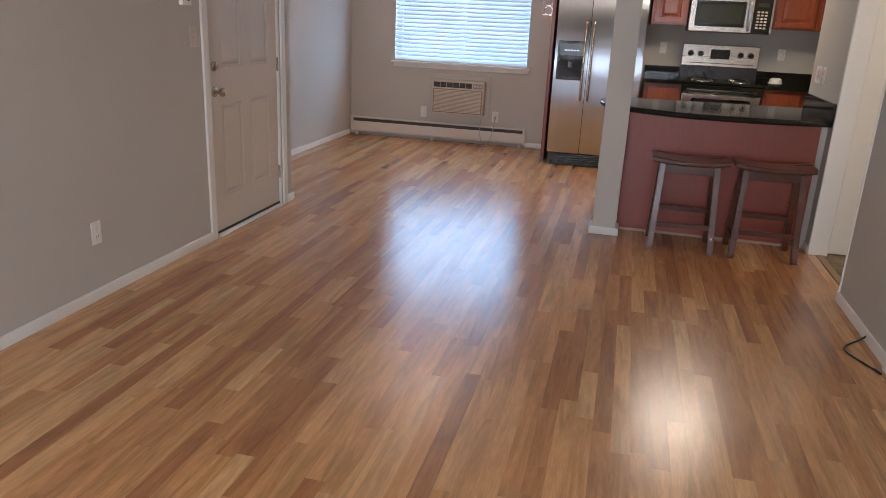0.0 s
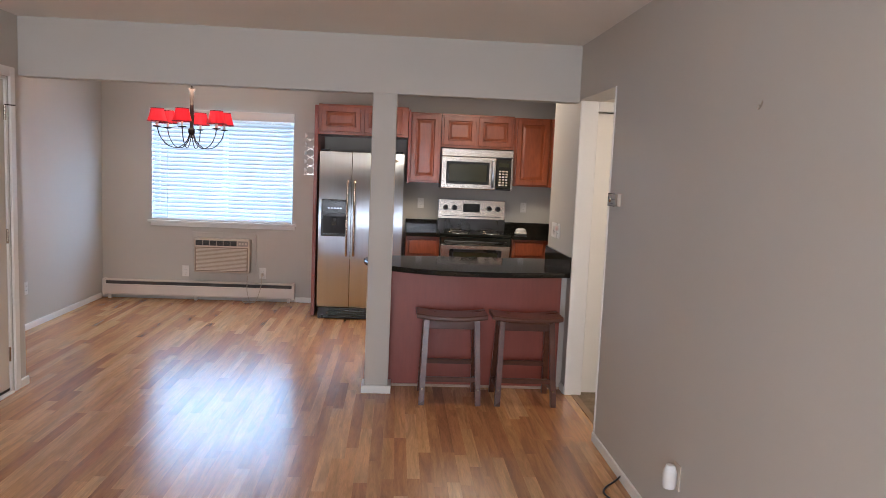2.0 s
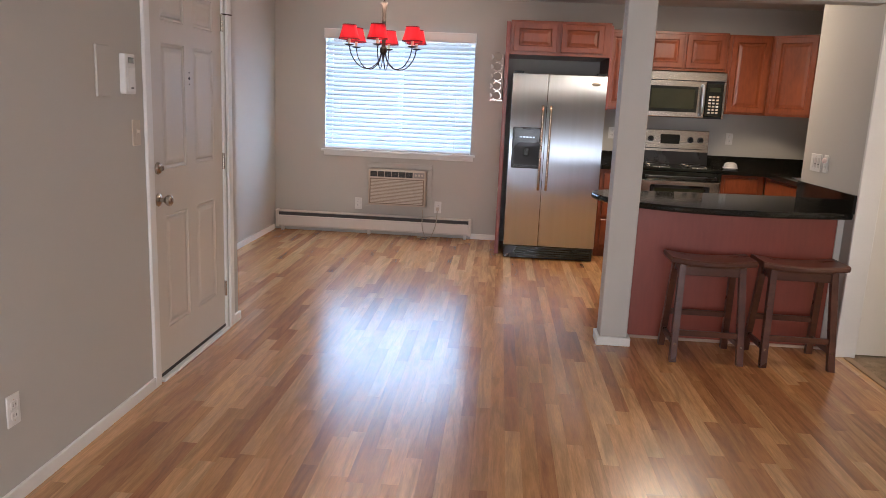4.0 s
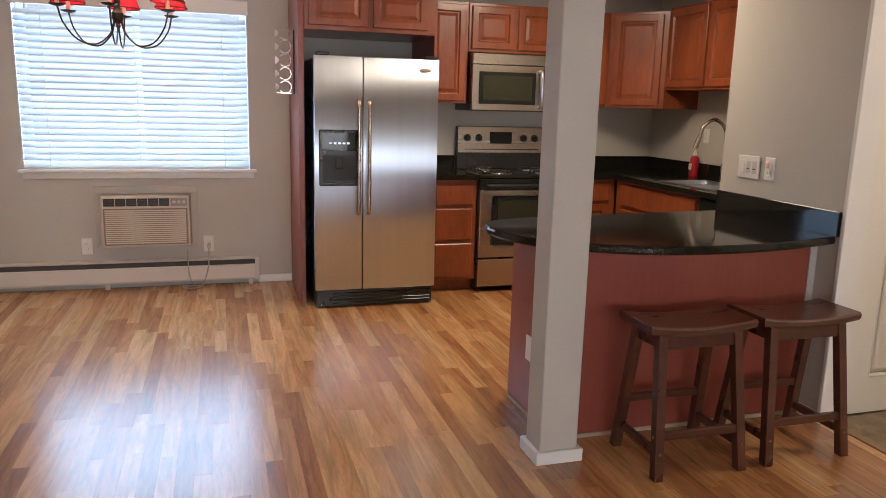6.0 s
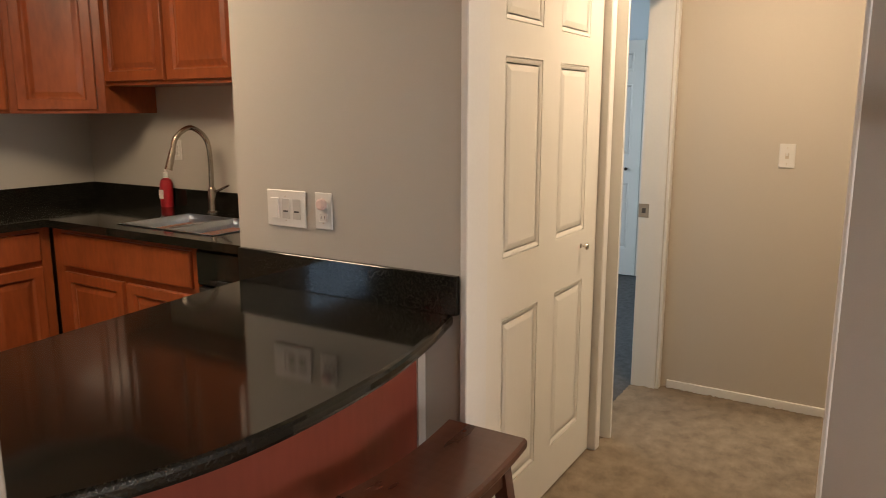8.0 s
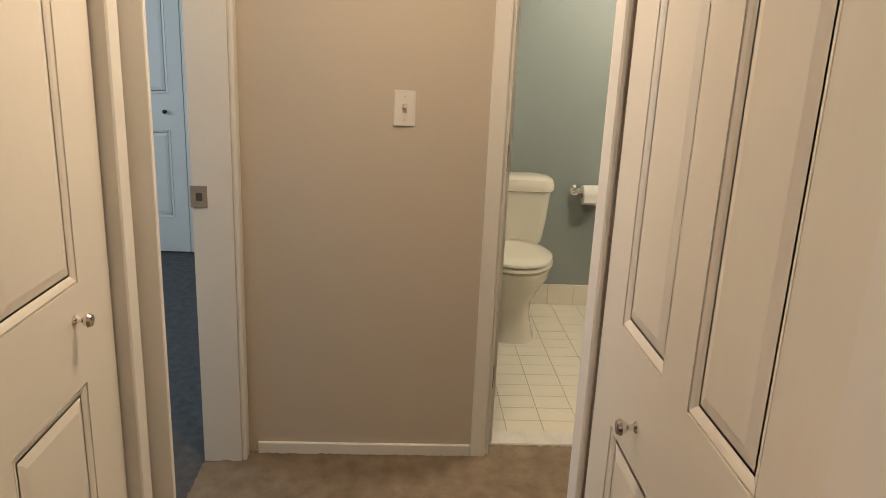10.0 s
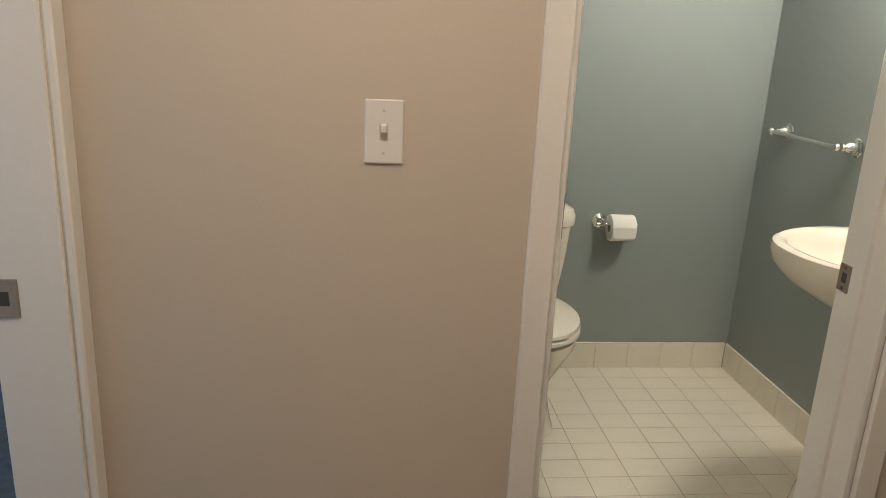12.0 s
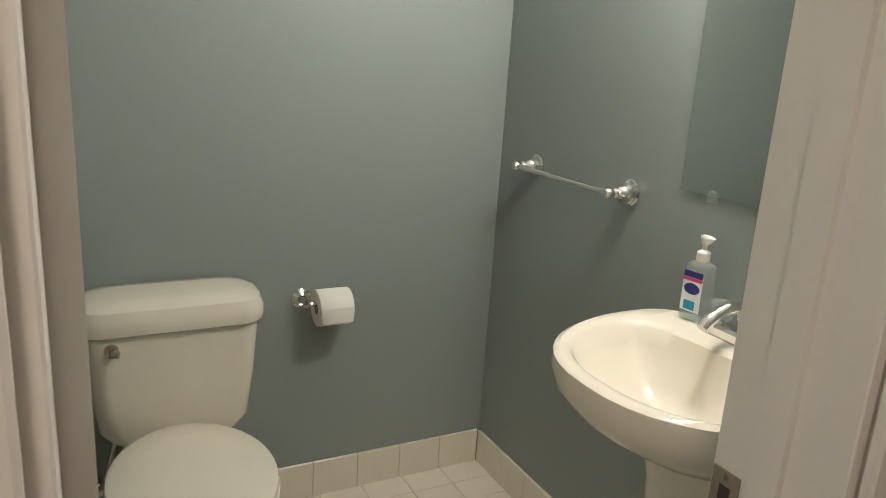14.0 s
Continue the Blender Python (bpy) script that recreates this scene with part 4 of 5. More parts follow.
# ---- stools ----
def stool(x, y, rz, label):
    s = thing("bar_stool", x, y, 0, rz, label, "stool", "saddle stools at the bar")
    n, bm, loops = 12, bmesh.new(), []
    for i in range(n + 1):
        u = -1 + 2 * i / n
        z = 0.566 + 0.020 * u * u
        loops.append([(u * 0.240, -0.116, z), (u * 0.243, -0.121, z + 0.010), (u * 0.243, -0.121, z + 0.026), (u * 0.240, -0.115, z + 0.034), (u * 0.240, 0.115, z + 0.034), (u * 0.243, 0.121, z + 0.026), (u * 0.243, 0.121, z + 0.010), (u * 0.240, 0.116, z)])
    add_loft(bm, loops)
    part("seat", bm, STOOL, s)
    for sx in (-1, 1):
        for sy in (-1, 1):
            a, b = Vector((sx * 0.172, sy * 0.080, 0.572)), Vector((sx * 0.194, sy * 0.160, 0.0))
            bm = bmesh.new()
            h = 0.0185
            add_loft(bm, [[(p.x + i * h, p.y + j * h, p.z) for i, j in ((-1, -1), (1, -1), (1, 1), (-1, 1))] for p in (b, a)])
            leg = part("leg", bm, STOOL, s)
            q = b.lerp(a, 0.30)
            box("screw_cap", (q.x + sx * 0.0185, q.y - 0.006, q.z - 0.006), (q.x + sx * 0.0205, q.y + 0.006, q.z + 0.006), NICKEL, leg)
            q = b.lerp(a, 0.19)
            box("screw_cap", (q.x - 0.006, q.y + sy * 0.0185, q.z - 0.006), (q.x + 0.006, q.y + sy * 0.0205, q.z + 0.006), NICKEL, leg)
    for sy in (-1, 1):
        f = 0.30 if sy < 0 else 0.40
        y0 = sy * (0.160 - 0.080 * f)
        box("stretcher", (-0.172, y0 - 0.010, 0.572 * f - 0.017), (0.172, y0 + 0.010, 0.572 * f + 0.017), STOOL, s, 0.002)
        box("apron", (-0.160, sy * 0.086 - 0.009, 0.512), (0.160, sy * 0.086 + 0.009, 0.566), STOOL, s, 0.002)
    for sx in (-1, 1):
        f = 0.19
        x0 = sx * (0.194 - 0.022 * f)
        box("stretcher", (x0 - 0.010, -0.140, 0.572 * f - 0.017), (x0 + 0.010, 0.140, 0.572 * f + 0.017), STOOL, s, 0.002)
        box("apron", (sx * 0.172 - 0.009, -0.070, 0.512), (sx * 0.172 + 0.009, 0.070, 0.566), STOOL, s, 0.002)
    return s


stool(0.692, 5.235, 0, "dark walnut saddle-seat bar stool beside the post")
stool(1.213, 5.237, 0, "dark walnut saddle-seat bar stool beside the hall opening")

# ---- dining room ----
chandelier = thing("chandelier", -1.605, 7.143, 1.835, 0, "dark bronze six-arm chandelier with red fabric shades", "chandelier")
lathe("canopy", [(0.06, 0.612), (0.062, 0.627), (0.055, 0.639)], BRONZE, chandelier)
rod("chain", (0, 0, 0.40), (0, 0, 0.615), 0.006, BRONZE, chandelier, None, 8)
lathe("column", [(0.004, -0.055), (0.014, -0.045), (0.010, -0.03), (0.024, -0.02), (0.030, 0.0), (0.030, 0.025), (0.018, 0.04), (0.016, 0.06), (0.019, 0.10), (0.016, 0.30), (0.018, 0.36), (0.034, 0.385), (0.014, 0.40), (0.004, 0.405)], BRONZE, chandelier, None, 16)
for k in range(6):
    a = radians(-30 + 60 * k)
    c, s = math.cos(a), math.sin(a)

    def at(r, z):
        return (r * c, r * s, z)
    arm = tube("arm", [at(0.018, -0.01), at(0.045, -0.085), at(0.12, -0.142), at(0.21, -0.125), at(0.275, -0.05), at(0.30, 0.03)], 0.0045, BRONZE, chandelier, 6, 8)
    m = Matrix.Translation(at(0.30, 0.03))
    lathe("drip_cup", [(0.006, -0.004), (0.034, 0.004), (0.040, 0.010), (0.010, 0.008)], BRONZE, arm, m, 16)
    lathe("candle", [(0.011, 0.008), (0.011, 0.064), (0.006, 0.066)], mat("candle_ivory", (0.7, 0.62, 0.45), 0.5), arm, m, 12)
    lathe("bulb", [(0.006, 0.066), (0.014, 0.083), (0.015, 0.098), (0.007, 0.123), (0.002, 0.130)], OVENLAMP, arm, m, 12)
    bm = bmesh.new()
    n = 28
    prof = [(0.084, 0.050), (0.076, 0.075), (0.067, 0.105), (0.060, 0.135), (0.054, 0.162)]
    rings = [[bm.verts.new(m @ Vector((r * (1 + 0.015 * (i % 2)) * math.cos(2 * math.pi * i / n), r * (1 + 0.015 * (i % 2)) * math.sin(2 * math.pi * i / n), z))) for i in range(n)] for r, z in prof]
    for p, q in zip(rings, rings[1:]):
        for i in range(n):
            bm.faces.new((p[i], p[(i + 1) % n], q[(i + 1) % n], q[i]))
    shade = part("shade", bm, RED, arm, "red pleated fabric shade")
    for r, z in ((0.085, 0.050), (0.055, 0.162)):
        bmr = bmesh.new()
        loops = [[m @ Vector(((r + dr) * math.cos(2 * math.pi * i / n), (r + dr) * math.sin(2 * math.pi * i / n), z + dz)) for i in range(n)] for dr, dz in ((-0.001, -0.003), (0.002, -0.003), (0.002, 0.004), (-0.001, 0.004))]
        rr = [[bmr.verts.new(v) for v in lp] for lp in loops]
        for p, q in zip(rr, rr[1:] + rr[:1]):
            for i in range(n):
                bmr.faces.new((p[i], p[(i + 1) % n], q[(i + 1) % n], q[i]))
        part("trim", bmr, mat("shade_braid", (0.12, 0.008, 0.015), 0.8), arm)

ac = thing("air_conditioner", -1.648, 8.66, 0.335, 0, "almond through-wall air conditioner under the window", "air conditioner")
boxes("sleeve_frame", [((-0.36, -0.012, -0.03), (0.36, 0.009, 0.0)), ((-0.36, -0.012, 0.385), (0.36, 0.009, 0.44)), ((-0.36, -0.012, 0.0), (-0.31, 0.009, 0.385)), ((0.31, -0.012, 0.0), (0.36, 0.009, 0.385))], WALL, ac, 0.002)
box("body", (-0.306, -0.13, 0.0), (0.306, 0.0, 0.380), ALMOND, ac, 0.010, "", 2)
box("vent_slot", (-0.285, -0.133, 0.305), (0.165, -0.129, 0.362), ACDARK, ac)
for i in range(4):
    box("vent_vane", (-0.283, -0.1345, 0.311 + i * 0.014), (0.163, -0.1325, 0.316 + i * 0.014), BLACK, ac)
for i in range(6):
    box("vent_divider", (-0.21 + i * 0.075, -0.1355, 0.306), (-0.206 + i * 0.075, -0.1325, 0.361), ALMOND, ac)
box("control_panel", (0.175, -0.134, 0.305), (0.29, -0.129, 0.362), mat("panel_grey", (0.32, 0.29, 0.26), 0.4), ac, 0.002)
for i in range(3):
    rod("dial", (0.198 + i * 0.034, -0.140, 0.334), (0.198 + i * 0.034, -0.133, 0.334), 0.011, ALMOND, ac, 0.012, 12)
box("grille", (-0.290, -0.137, 0.018), (0.290, -0.129, 0.288), mat("grille_brown", (0.26, 0.20, 0.145), 0.6), ac, 0.003)
for i in range(17):
    box("louver", (-0.278, -0.1405, 0.028 + i * 0.0150), (0.278, -0.1365, 0.0375 + i * 0.0150), mat("louver_tan", (0.60, 0.53, 0.43), 0.5) if i == 0 else bpy.data.materials["louver_tan"], ac)

heater = thing("baseboard_heater", -2.965, 8.67, 0.008, 0, "cream enamel baseboard heater along the dining wall", "heater")
box("back_plate", (0, -0.02, 0.03), (2.11, 0, 0.205), HEATER, heater, 0.002)
bm = bmesh.new()
add_loft(bm, [[(x, -0.068, 0.035), (x, -0.074, 0.05), (x, -0.074, 0.148), (x, -0.068, 0.156), (x, -0.058, 0.154), (x, -0.058, 0.035)] for x in (0.0, 2.11)])
part("front_cover", bm, HEATER, heater)
bm = bmesh.new()
add_loft(bm, [[(x, -0.02, 0.205), (x, -0.045, 0.209), (x, -0.064, 0.200), (x, -0.062, 0.192), (x, -0.02, 0.196)] for x in (0.0, 2.11)])
part("top_damper", bm, HEATER, heater)
# Plain core box, coloured dark to give the slot its shade.
box("fin_core", (0.02, -0.056, 0.07), (2.09, -0.024, 0.188), ACDARK, heater)
for x in (-0.012, 2.09):
    box("end_cap", (x, -0.078, 0.028), (x + 0.032, -0.001, 0.212), HEATER, heater, 0.004)
for x in (0.05, 1.0, 2.04):
    box("foot", (x, -0.07, -0.008), (x + 0.03, -0.03, 0.035), HEATER, heater)


def outlet(x, y, z, rz, label, name="wall_outlet", kind="outlet", w=0.070, h=0.115, material=None, gang=1):
    """A plate on a wall, facing local -y."""
    o = thing(name, x, y, z, rz, label, kind if kind == "outlet" else "switch")
    box("plate", (-w / 2, -0.006, -h / 2), (w / 2, 0, h / 2), material or WHITEP, o, 0.0025)
    if kind == "outlet":
        for dz in (-0.0195, 0.0195):
            s = box("socket", (-0.017, -0.0085, dz - 0.014), (0.017, -0.006, dz + 0.014), material or WHITEP, o, 0.003)
            for dx in (-0.007, 0.007):
                box("slot", (dx - 0.001, -0.0090, dz - 0.005), (dx + 0.001, -0.0084, dz + 0.005), ACDARK, s)
    else:
        for g in range(gang):
            gx = (g - (gang - 1) / 2) * 0.046
            if kind == "toggle":
                box("toggle", (gx - 0.005, -0.020, 0.0), (gx + 0.005, -0.006, 0.014), material or WHITEP, o, 0.002)
                box("collar", (gx - 0.008, -0.0075, -0.014), (gx + 0.008, -0.006, 0.014), ALMOND, o)
            else:
                r = box("rocker", (gx - 0.0165, -0.010 if g == 0 else -0.0075, -0.033), (gx + 0.0165, -0.006, 0.033), WHITEP if g == 0 else FROST, o, 0.001)
                if g:
                    box("dimmer_slot", (gx - 0.010, -0.0085, -0.011), (gx + 0.010, -0.0074, -0.006), ACDARK, r)
    for dz in (-1, 1):
        rod("screw", (0, -0.0075, dz * h * 0.33), (0, -0.006, dz * h * 0.33), 0.0028, ALMOND, o, None, 8)
    return o


outlet(-2.08, 8.668, 0.325, 0, "white wall outlet beside the air conditioner", w=0.075, h=0.125)
o2 = outlet(-1.216, 8.668, 0.325, 0, "white outlet with the air conditioner plug", w=0.075, h=0.125)
box("plug", (-0.014, -0.045, -0.035), (0.014, -0.0091, 0.002), ALMOND, o2, 0.004, "tan plug")
cord = thing("power_cord", -1.315, 8.60, 0, 0, "tan power cord hanging to the floor", "cord")
tube("cable", [(0.098, 0.030, 0.297), (0.098, 0.015, 0.26), (0.09, -0.02, 0.15), (0.05, -0.05, 0.03), (0.0, -0.07, 0.006), (-0.08, -0.06, 0.006), (-0.10, -0.035, 0.015), (-0.04, -0.028, 0.012), (0.02, -0.05, 0.02), (-0.02, -0.06, 0.03), (-0.05, -0.045, 0.12), (-0.055, -0.04, 0.22), (-0.055, -0.015, 0.30)], 0.0045, mat("cord_tan", (0.42, 0.36, 0.28), 0.6), cord, 8, 8)
outlet(-2.225, 3.109, 0.34, 90, "white outlet low on the living room wall")
outlet(-2.225, 4.065, 1.255, 90, "beige switch plate beside the front door", "light_switch", "toggle", 0.07, 0.115, ALMOND)
outlet(0.56, 8.668, 1.20, 0, "white outlet above the drawer cabinet")
outlet(1.75, 8.668, 1.19, 0, "white outlet beside the stove")
outlet(2.620, 7.86, 1.235, -90, "white outlet behind the faucet")
outlet(1.555, 6.023, 1.150, -90, "white three-gang switch plate above the bar", "light_switch", "rocker", 0.165, 0.118, None, 3)
nl = outlet(1.555, 5.867, 1.152, -90, "white outlet with a small night light", "wall_outlet", "outlet", 0.068, 0.115)
lathe("night_light", [(0.018, 0), (0.018, 0.012), (0.012, 0.018), (0.002, 0.019)], mat("blush_plastic", (0.72, 0.55, 0.50), 0.4), nl, Matrix.Translation((0, -0.0091, 0.022)) @ Matrix.Rotation(radians(90), 4, "X"), 16, "round blush night light")
outlet(3.625, 4.807, 1.247, -90, "white toggle light switch on the hall wall", "light_switch", "toggle", 0.070, 0.114)
outlet(-3.0, 6.93, 0.38, 90, "white outlet on the dining wall")

alarm = thing("alarm_keypad", -2.225, 3.985, 1.51, 90, "white alarm keypad beside the front door", "keypad")
box("body", (-0.045, -0.028, -0.085), (0.045, 0, 0.085), WHITEP, alarm, 0.006, "", 2)
box("screen", (-0.018, -0.030, 0.045), (0.028, -0.0275, 0.070), BLACKG, alarm)
box("flap", (-0.030, -0.032, -0.070), (0.036, -0.0275, 0.030), WHITEP, alarm, 0.003)
box("tab", (-0.005, -0.034, -0.062), (0.015, -0.0315, -0.056), ACDARK, alarm)
cover = thing("cover_plate", -2.225, 3.80, 1.515, 90, "beige painted blank cover plate on the wall", "plate")
box("plate", (-0.055, -0.010, -0.105), (0.055, 0, 0.105), WALL, cover, 0.004)
bell = thing("door_sensor", -2.225, 4.27, 2.15, 90, "small beige sensor above the front door", "sensor")
box("body", (-0.03, -0.02, 0), (0.03, 0, 0.035), WALL, bell, 0.004)

thermo = thing("thermostat", 1.523, 4.286, 1.465, -90, "bronze dial thermostat on the living room wall", "thermostat")
box("base", (-0.068, -0.020, -0.036), (0.068, 0, 0.036), ALMOND, thermo, 0.003)
box("face", (-0.062, -0.034, -0.032), (0.066, -0.0201, 0.034), mat("thermostat_bronze", (0.26, 0.215, 0.165), 0.4, metal=0.3), thermo, 0.002)
boxes("bezel", [((-0.064, -0.036, 0.032), (0.068, -0.020, 0.036)), ((-0.064, -0.036, -0.036), (0.068, -0.020, -0.032)), ((-0.068, -0.036, -0.036), (-0.062, -0.020, 0.036))], CHROME, thermo)
lathe("dial", [(0.018, 0), (0.018, 0.008), (0.015, 0.012), (0.002, 0.012)], CHROME, thermo, Matrix.Translation((-0.022, -0.034, 0.004)) @ Matrix.Rotation(radians(90), 4, "X"), 20)
box("scale_line", (-0.055, -0.0348, 0.002), (0.06, -0.034, 0.0045), ACDARK, thermo)
box("legend", (-0.04, -0.0348, -0.022), (0.03, -0.034, -0.019), ACDARK, thermo)

hook = thing("picture_hook", 1.523, 2.70, 1.855, -90, "small metal picture hook on the wall", "hook")
tube("wire", [(0, 0, 0.02), (0, -0.006, 0.0), (0, -0.014, -0.008), (0, -0.012, 0.006)], 0.003, NICKEL, hook)
pg = thing("plug_in_freshener", 1.523, 3.165, 0.335, -90, "white plug-in device in a living room outlet", "plug-in")
box("plate", (-0.035, -0.005, -0.057), (0.035, 0, 0.057), ALMOND, pg, 0.002)
lathe("body", [(0.026, 0), (0.030, 0.02), (0.030, 0.07), (0.018, 0.10), (0.003, 0.102)], WHITEP, pg, Matrix.Translation((0, -0.034, -0.05)), 16)
fc = thing("cable", 1.46, 3.77, 0, 0, "black cable end lying by the baseboard", "cable")
tube("wire", [(0.058, 0.10, 0.035), (0.02, 0.08, 0.012), (-0.06, 0.0, 0.005), (-0.075, -0.08, 0.005), (-0.03, -0.19, 0.005), (0.0, -0.25, 0.006)], 0.005, BLACK, fc, 8, 8)
rod("plug", (0.0, -0.25, 0.008), (0.012, -0.29, 0.008), 0.008, BLACK, fc, 0.006, 10)
box("clip", (0.035, -0.27, 0.0), (0.049, -0.22, 0.03), WHITEP, fc, 0.004)

rack = thing("bottle_rack", -0.587, 8.25, 1.478, 0, "chrome wall bottle rack on the cherry panel", "rack")
box("back_strip", (-0.006, -0.03, 0.0), (0.0, 0.03, 0.44), BRONZE, rack, 0.001)
box("foot_strip", (-0.125, -0.03, 0.0), (-0.006, 0.03, 0.004), CHROME, rack)
for i in range(5):
    z = 0.045 + i * 0.092
    bm = bmesh.new()
    loops = []
    for s in range(13):
        a = radians(35 + 290 * s / 12)
        loops.append([(-0.064 - 0.044 * math.cos(a) * rr, yy, z + 0.044 * math.sin(a) * rr) for rr, yy in ((1, -0.03), (1, 0.03), (0.93, 0.03), (0.93, -0.03))])
    part("cradle", add_loft(bm, loops), CHROME, rack)
    lathe("cap", [(0.004, 0), (0.012, 0.004), (0.026, 0.022), (0.024, 0.024), (0.003, 0.010)], mat("rack_white", (0.75, 0.73, 0.70), 0.35) if i == 0 else bpy.data.materials["rack_white"], rack, Matrix.Translation((-0.105, 0, z)) @ Matrix.Rotation(radians(-90), 4, "Y"), 16)

# ---- ceiling lamps ----
for x, y, r, what in ((1.05, 7.0, 0.16, "round glass kitchen ceiling lamp, lit"), (3.0, 4.55, 0.13, "round glass hall ceiling lamp, lit")):
    lp = thing("ceiling_lamp", x, y, CZ, 0, what, "lamp")
    lathe("base", [(r * 0.9, -0.02), (r * 0.9, 0.0), (0.01, 0.0)], TRIM, lp)
    lathe("diffuser", [(0.004, -0.085), (r * 0.5, -0.078), (r * 0.85, -0.055), (r, -0.021), (r * 0.9, -0.0205)], LAMPGLASS, lp).visible_shadow = False

# ---- bathroom ----
TC = 4.231
toilet = thing("toilet", 5.275, TC, 0, 0, "bone porcelain two-piece toilet with lid closed", "toilet")


def rounded(x0, x1, hw, z, r, k=6):
    out = []
    for cx, cy, a0 in ((x1 - r, hw - r, 0), (x0 + r, hw - r, 90), (x0 + r, -hw + r, 180), (x1 - r, -hw + r, 270)):
        for i in range(k + 1):
            a = radians(a0 + 90 * i / k)
            out.append((cx + r * math.cos(a), cy + r * math.sin(a), z))
    return out


def oval(cx, rx, ry, z, n=36, sq=0.0, back=1.0):
    out = []
    for i in range(n):
        a = 2 * math.pi * i / n
        c, s = math.cos(a), math.sin(a)
        e = 2 / (2 + sq)
        px = math.copysign(abs(c) ** e, c) * rx * (back if c > 0 else 1)
        out.append((cx + px, math.copysign(abs(s) ** e, s) * ry, z))
    return out


part("tank", add_loft(bmesh.new(), [rounded(-0.165, -0.02, 0.10, 0.385, 0.05), rounded(-0.180, -0.012, 0.165, 0.395, 0.06), rounded(-0.188, -0.010, 0.190, 0.43, 0.055), rounded(-0.192, -0.008, 0.205, 0.55, 0.05), rounded(-0.196, -0.006, 0.218, 0.7035, 0.05)]), PORCELAIN, toilet, smooth=True)
part("tank_lid", add_loft(bmesh.new(), [rounded(-0.198, -0.002, 0.222, 0.704, 0.06), rounded(-0.208, 0.0, 0.232, 0.709, 0.07), rounded(-0.211, 0.0, 0.235, 0.722, 0.07), rounded(-0.210, 0.0, 0.234, 0.748, 0.07), rounded(-0.203, -0.002, 0.226, 0.770, 0.07), rounded(-0.185, -0.012, 0.203, 0.782, 0.07), rounded(-0.14, -0.04, 0.15, 0.786, 0.04)]), PORCELAIN, toilet, smooth=True)
lv = rod("lever_boss", (-0.193, 0.150, 0.672), (-0.212, 0.150, 0.672), 0.018, NICKEL, toilet, 0.014, 16)
rod("lever", (-0.214, 0.152, 0.672), (-0.222, 0.135, 0.670), 0.009, NICKEL, lv, 0.010, 12)
part("bowl", add_loft(bmesh.new(), [oval(-0.36, 0.245, 0.125, 0.0, sq=1), oval(-0.36, 0.235, 0.115, 0.03, sq=1), oval(-0.37, 0.205, 0.095, 0.12, sq=1), oval(-0.38, 0.20, 0.10, 0.20, sq=0.6), oval(-0.41, 0.235, 0.145, 0.28), oval(-0.43, 0.250, 0.180, 0.345), oval(-0.435, 0.252, 0.186, 0.385), oval(-0.435, 0.235, 0.17, 0.392)]), PORCELAIN, toilet, smooth=True)
box("tank_shelf", (-0.24, -0.135, 0.30), (-0.02, 0.135, 0.388), PORCELAIN, toilet, 0.03, "", 3)
part("seat", add_loft(bmesh.new(), [oval(-0.435, 0.250, 0.188, 0.396), oval(-0.436, 0.258, 0.196, 0.402), oval(-0.436, 0.256, 0.194, 0.414), oval(-0.436, 0.246, 0.184, 0.418)]), PORCELAIN, toilet, smooth=True)
part("lid", add_loft(bmesh.new(), [oval(-0.435, 0.242, 0.182, 0.4205), oval(-0.435, 0.254, 0.193, 0.426), oval(-0.435, 0.252, 0.190, 0.438), oval(-0.435, 0.235, 0.172, 0.447), oval(-0.43, 0.15, 0.10, 0.451)]), PORCELAIN, toilet, smooth=True)
for s in (-1, 1):
    box("seat_hinge", (-0.225, s * 0.075 - 0.02, 0.392), (-0.185, s * 0.075 + 0.02, 0.425), PORCELAIN, toilet, 0.006)
    lathe("bolt_cap", [(0.016, 0.0), (0.014, 0.018), (0.004, 0.024)], PORCELAIN, toilet, Matrix.Translation((-0.33, s * 0.115, 0.012)), 12)
tube("supply_hose", [(-0.10, 0.15, 0.39), (-0.10, 0.17, 0.30), (-0.06, 0.19, 0.22), (-0.01, 0.19, 0.19)], 0.007, NICKEL, toilet)
box("shutoff_valve", (-0.03, 0.175, 0.17), (0.012, 0.205, 0.21), CHROME, toilet, 0.004)

SX, SY = 4.158, 3.182
basin = thing("pedestal_sink", SX, SY, 0, 0, "bone porcelain pedestal sink with chrome faucet", "sink")


def dish_loop(w, d0, d1, z, n=44):
    """Straight at the back (y = d0), bowed to the front (y = d1)."""
    out = []
    for i in range(n):
        a = 2 * math.pi * i / n
        c, s = math.cos(a), math.sin(a)
        cy = d0 + (d1 - d0) * 0.36
        x = math.copysign(abs(c) ** 0.86, c) * w
        y = cy + (s * (d1 - cy) if s > 0 else -abs(s) ** 0.55 * (cy - d0))
        out.append((x, y, z))
    return out


RIM = 0.893
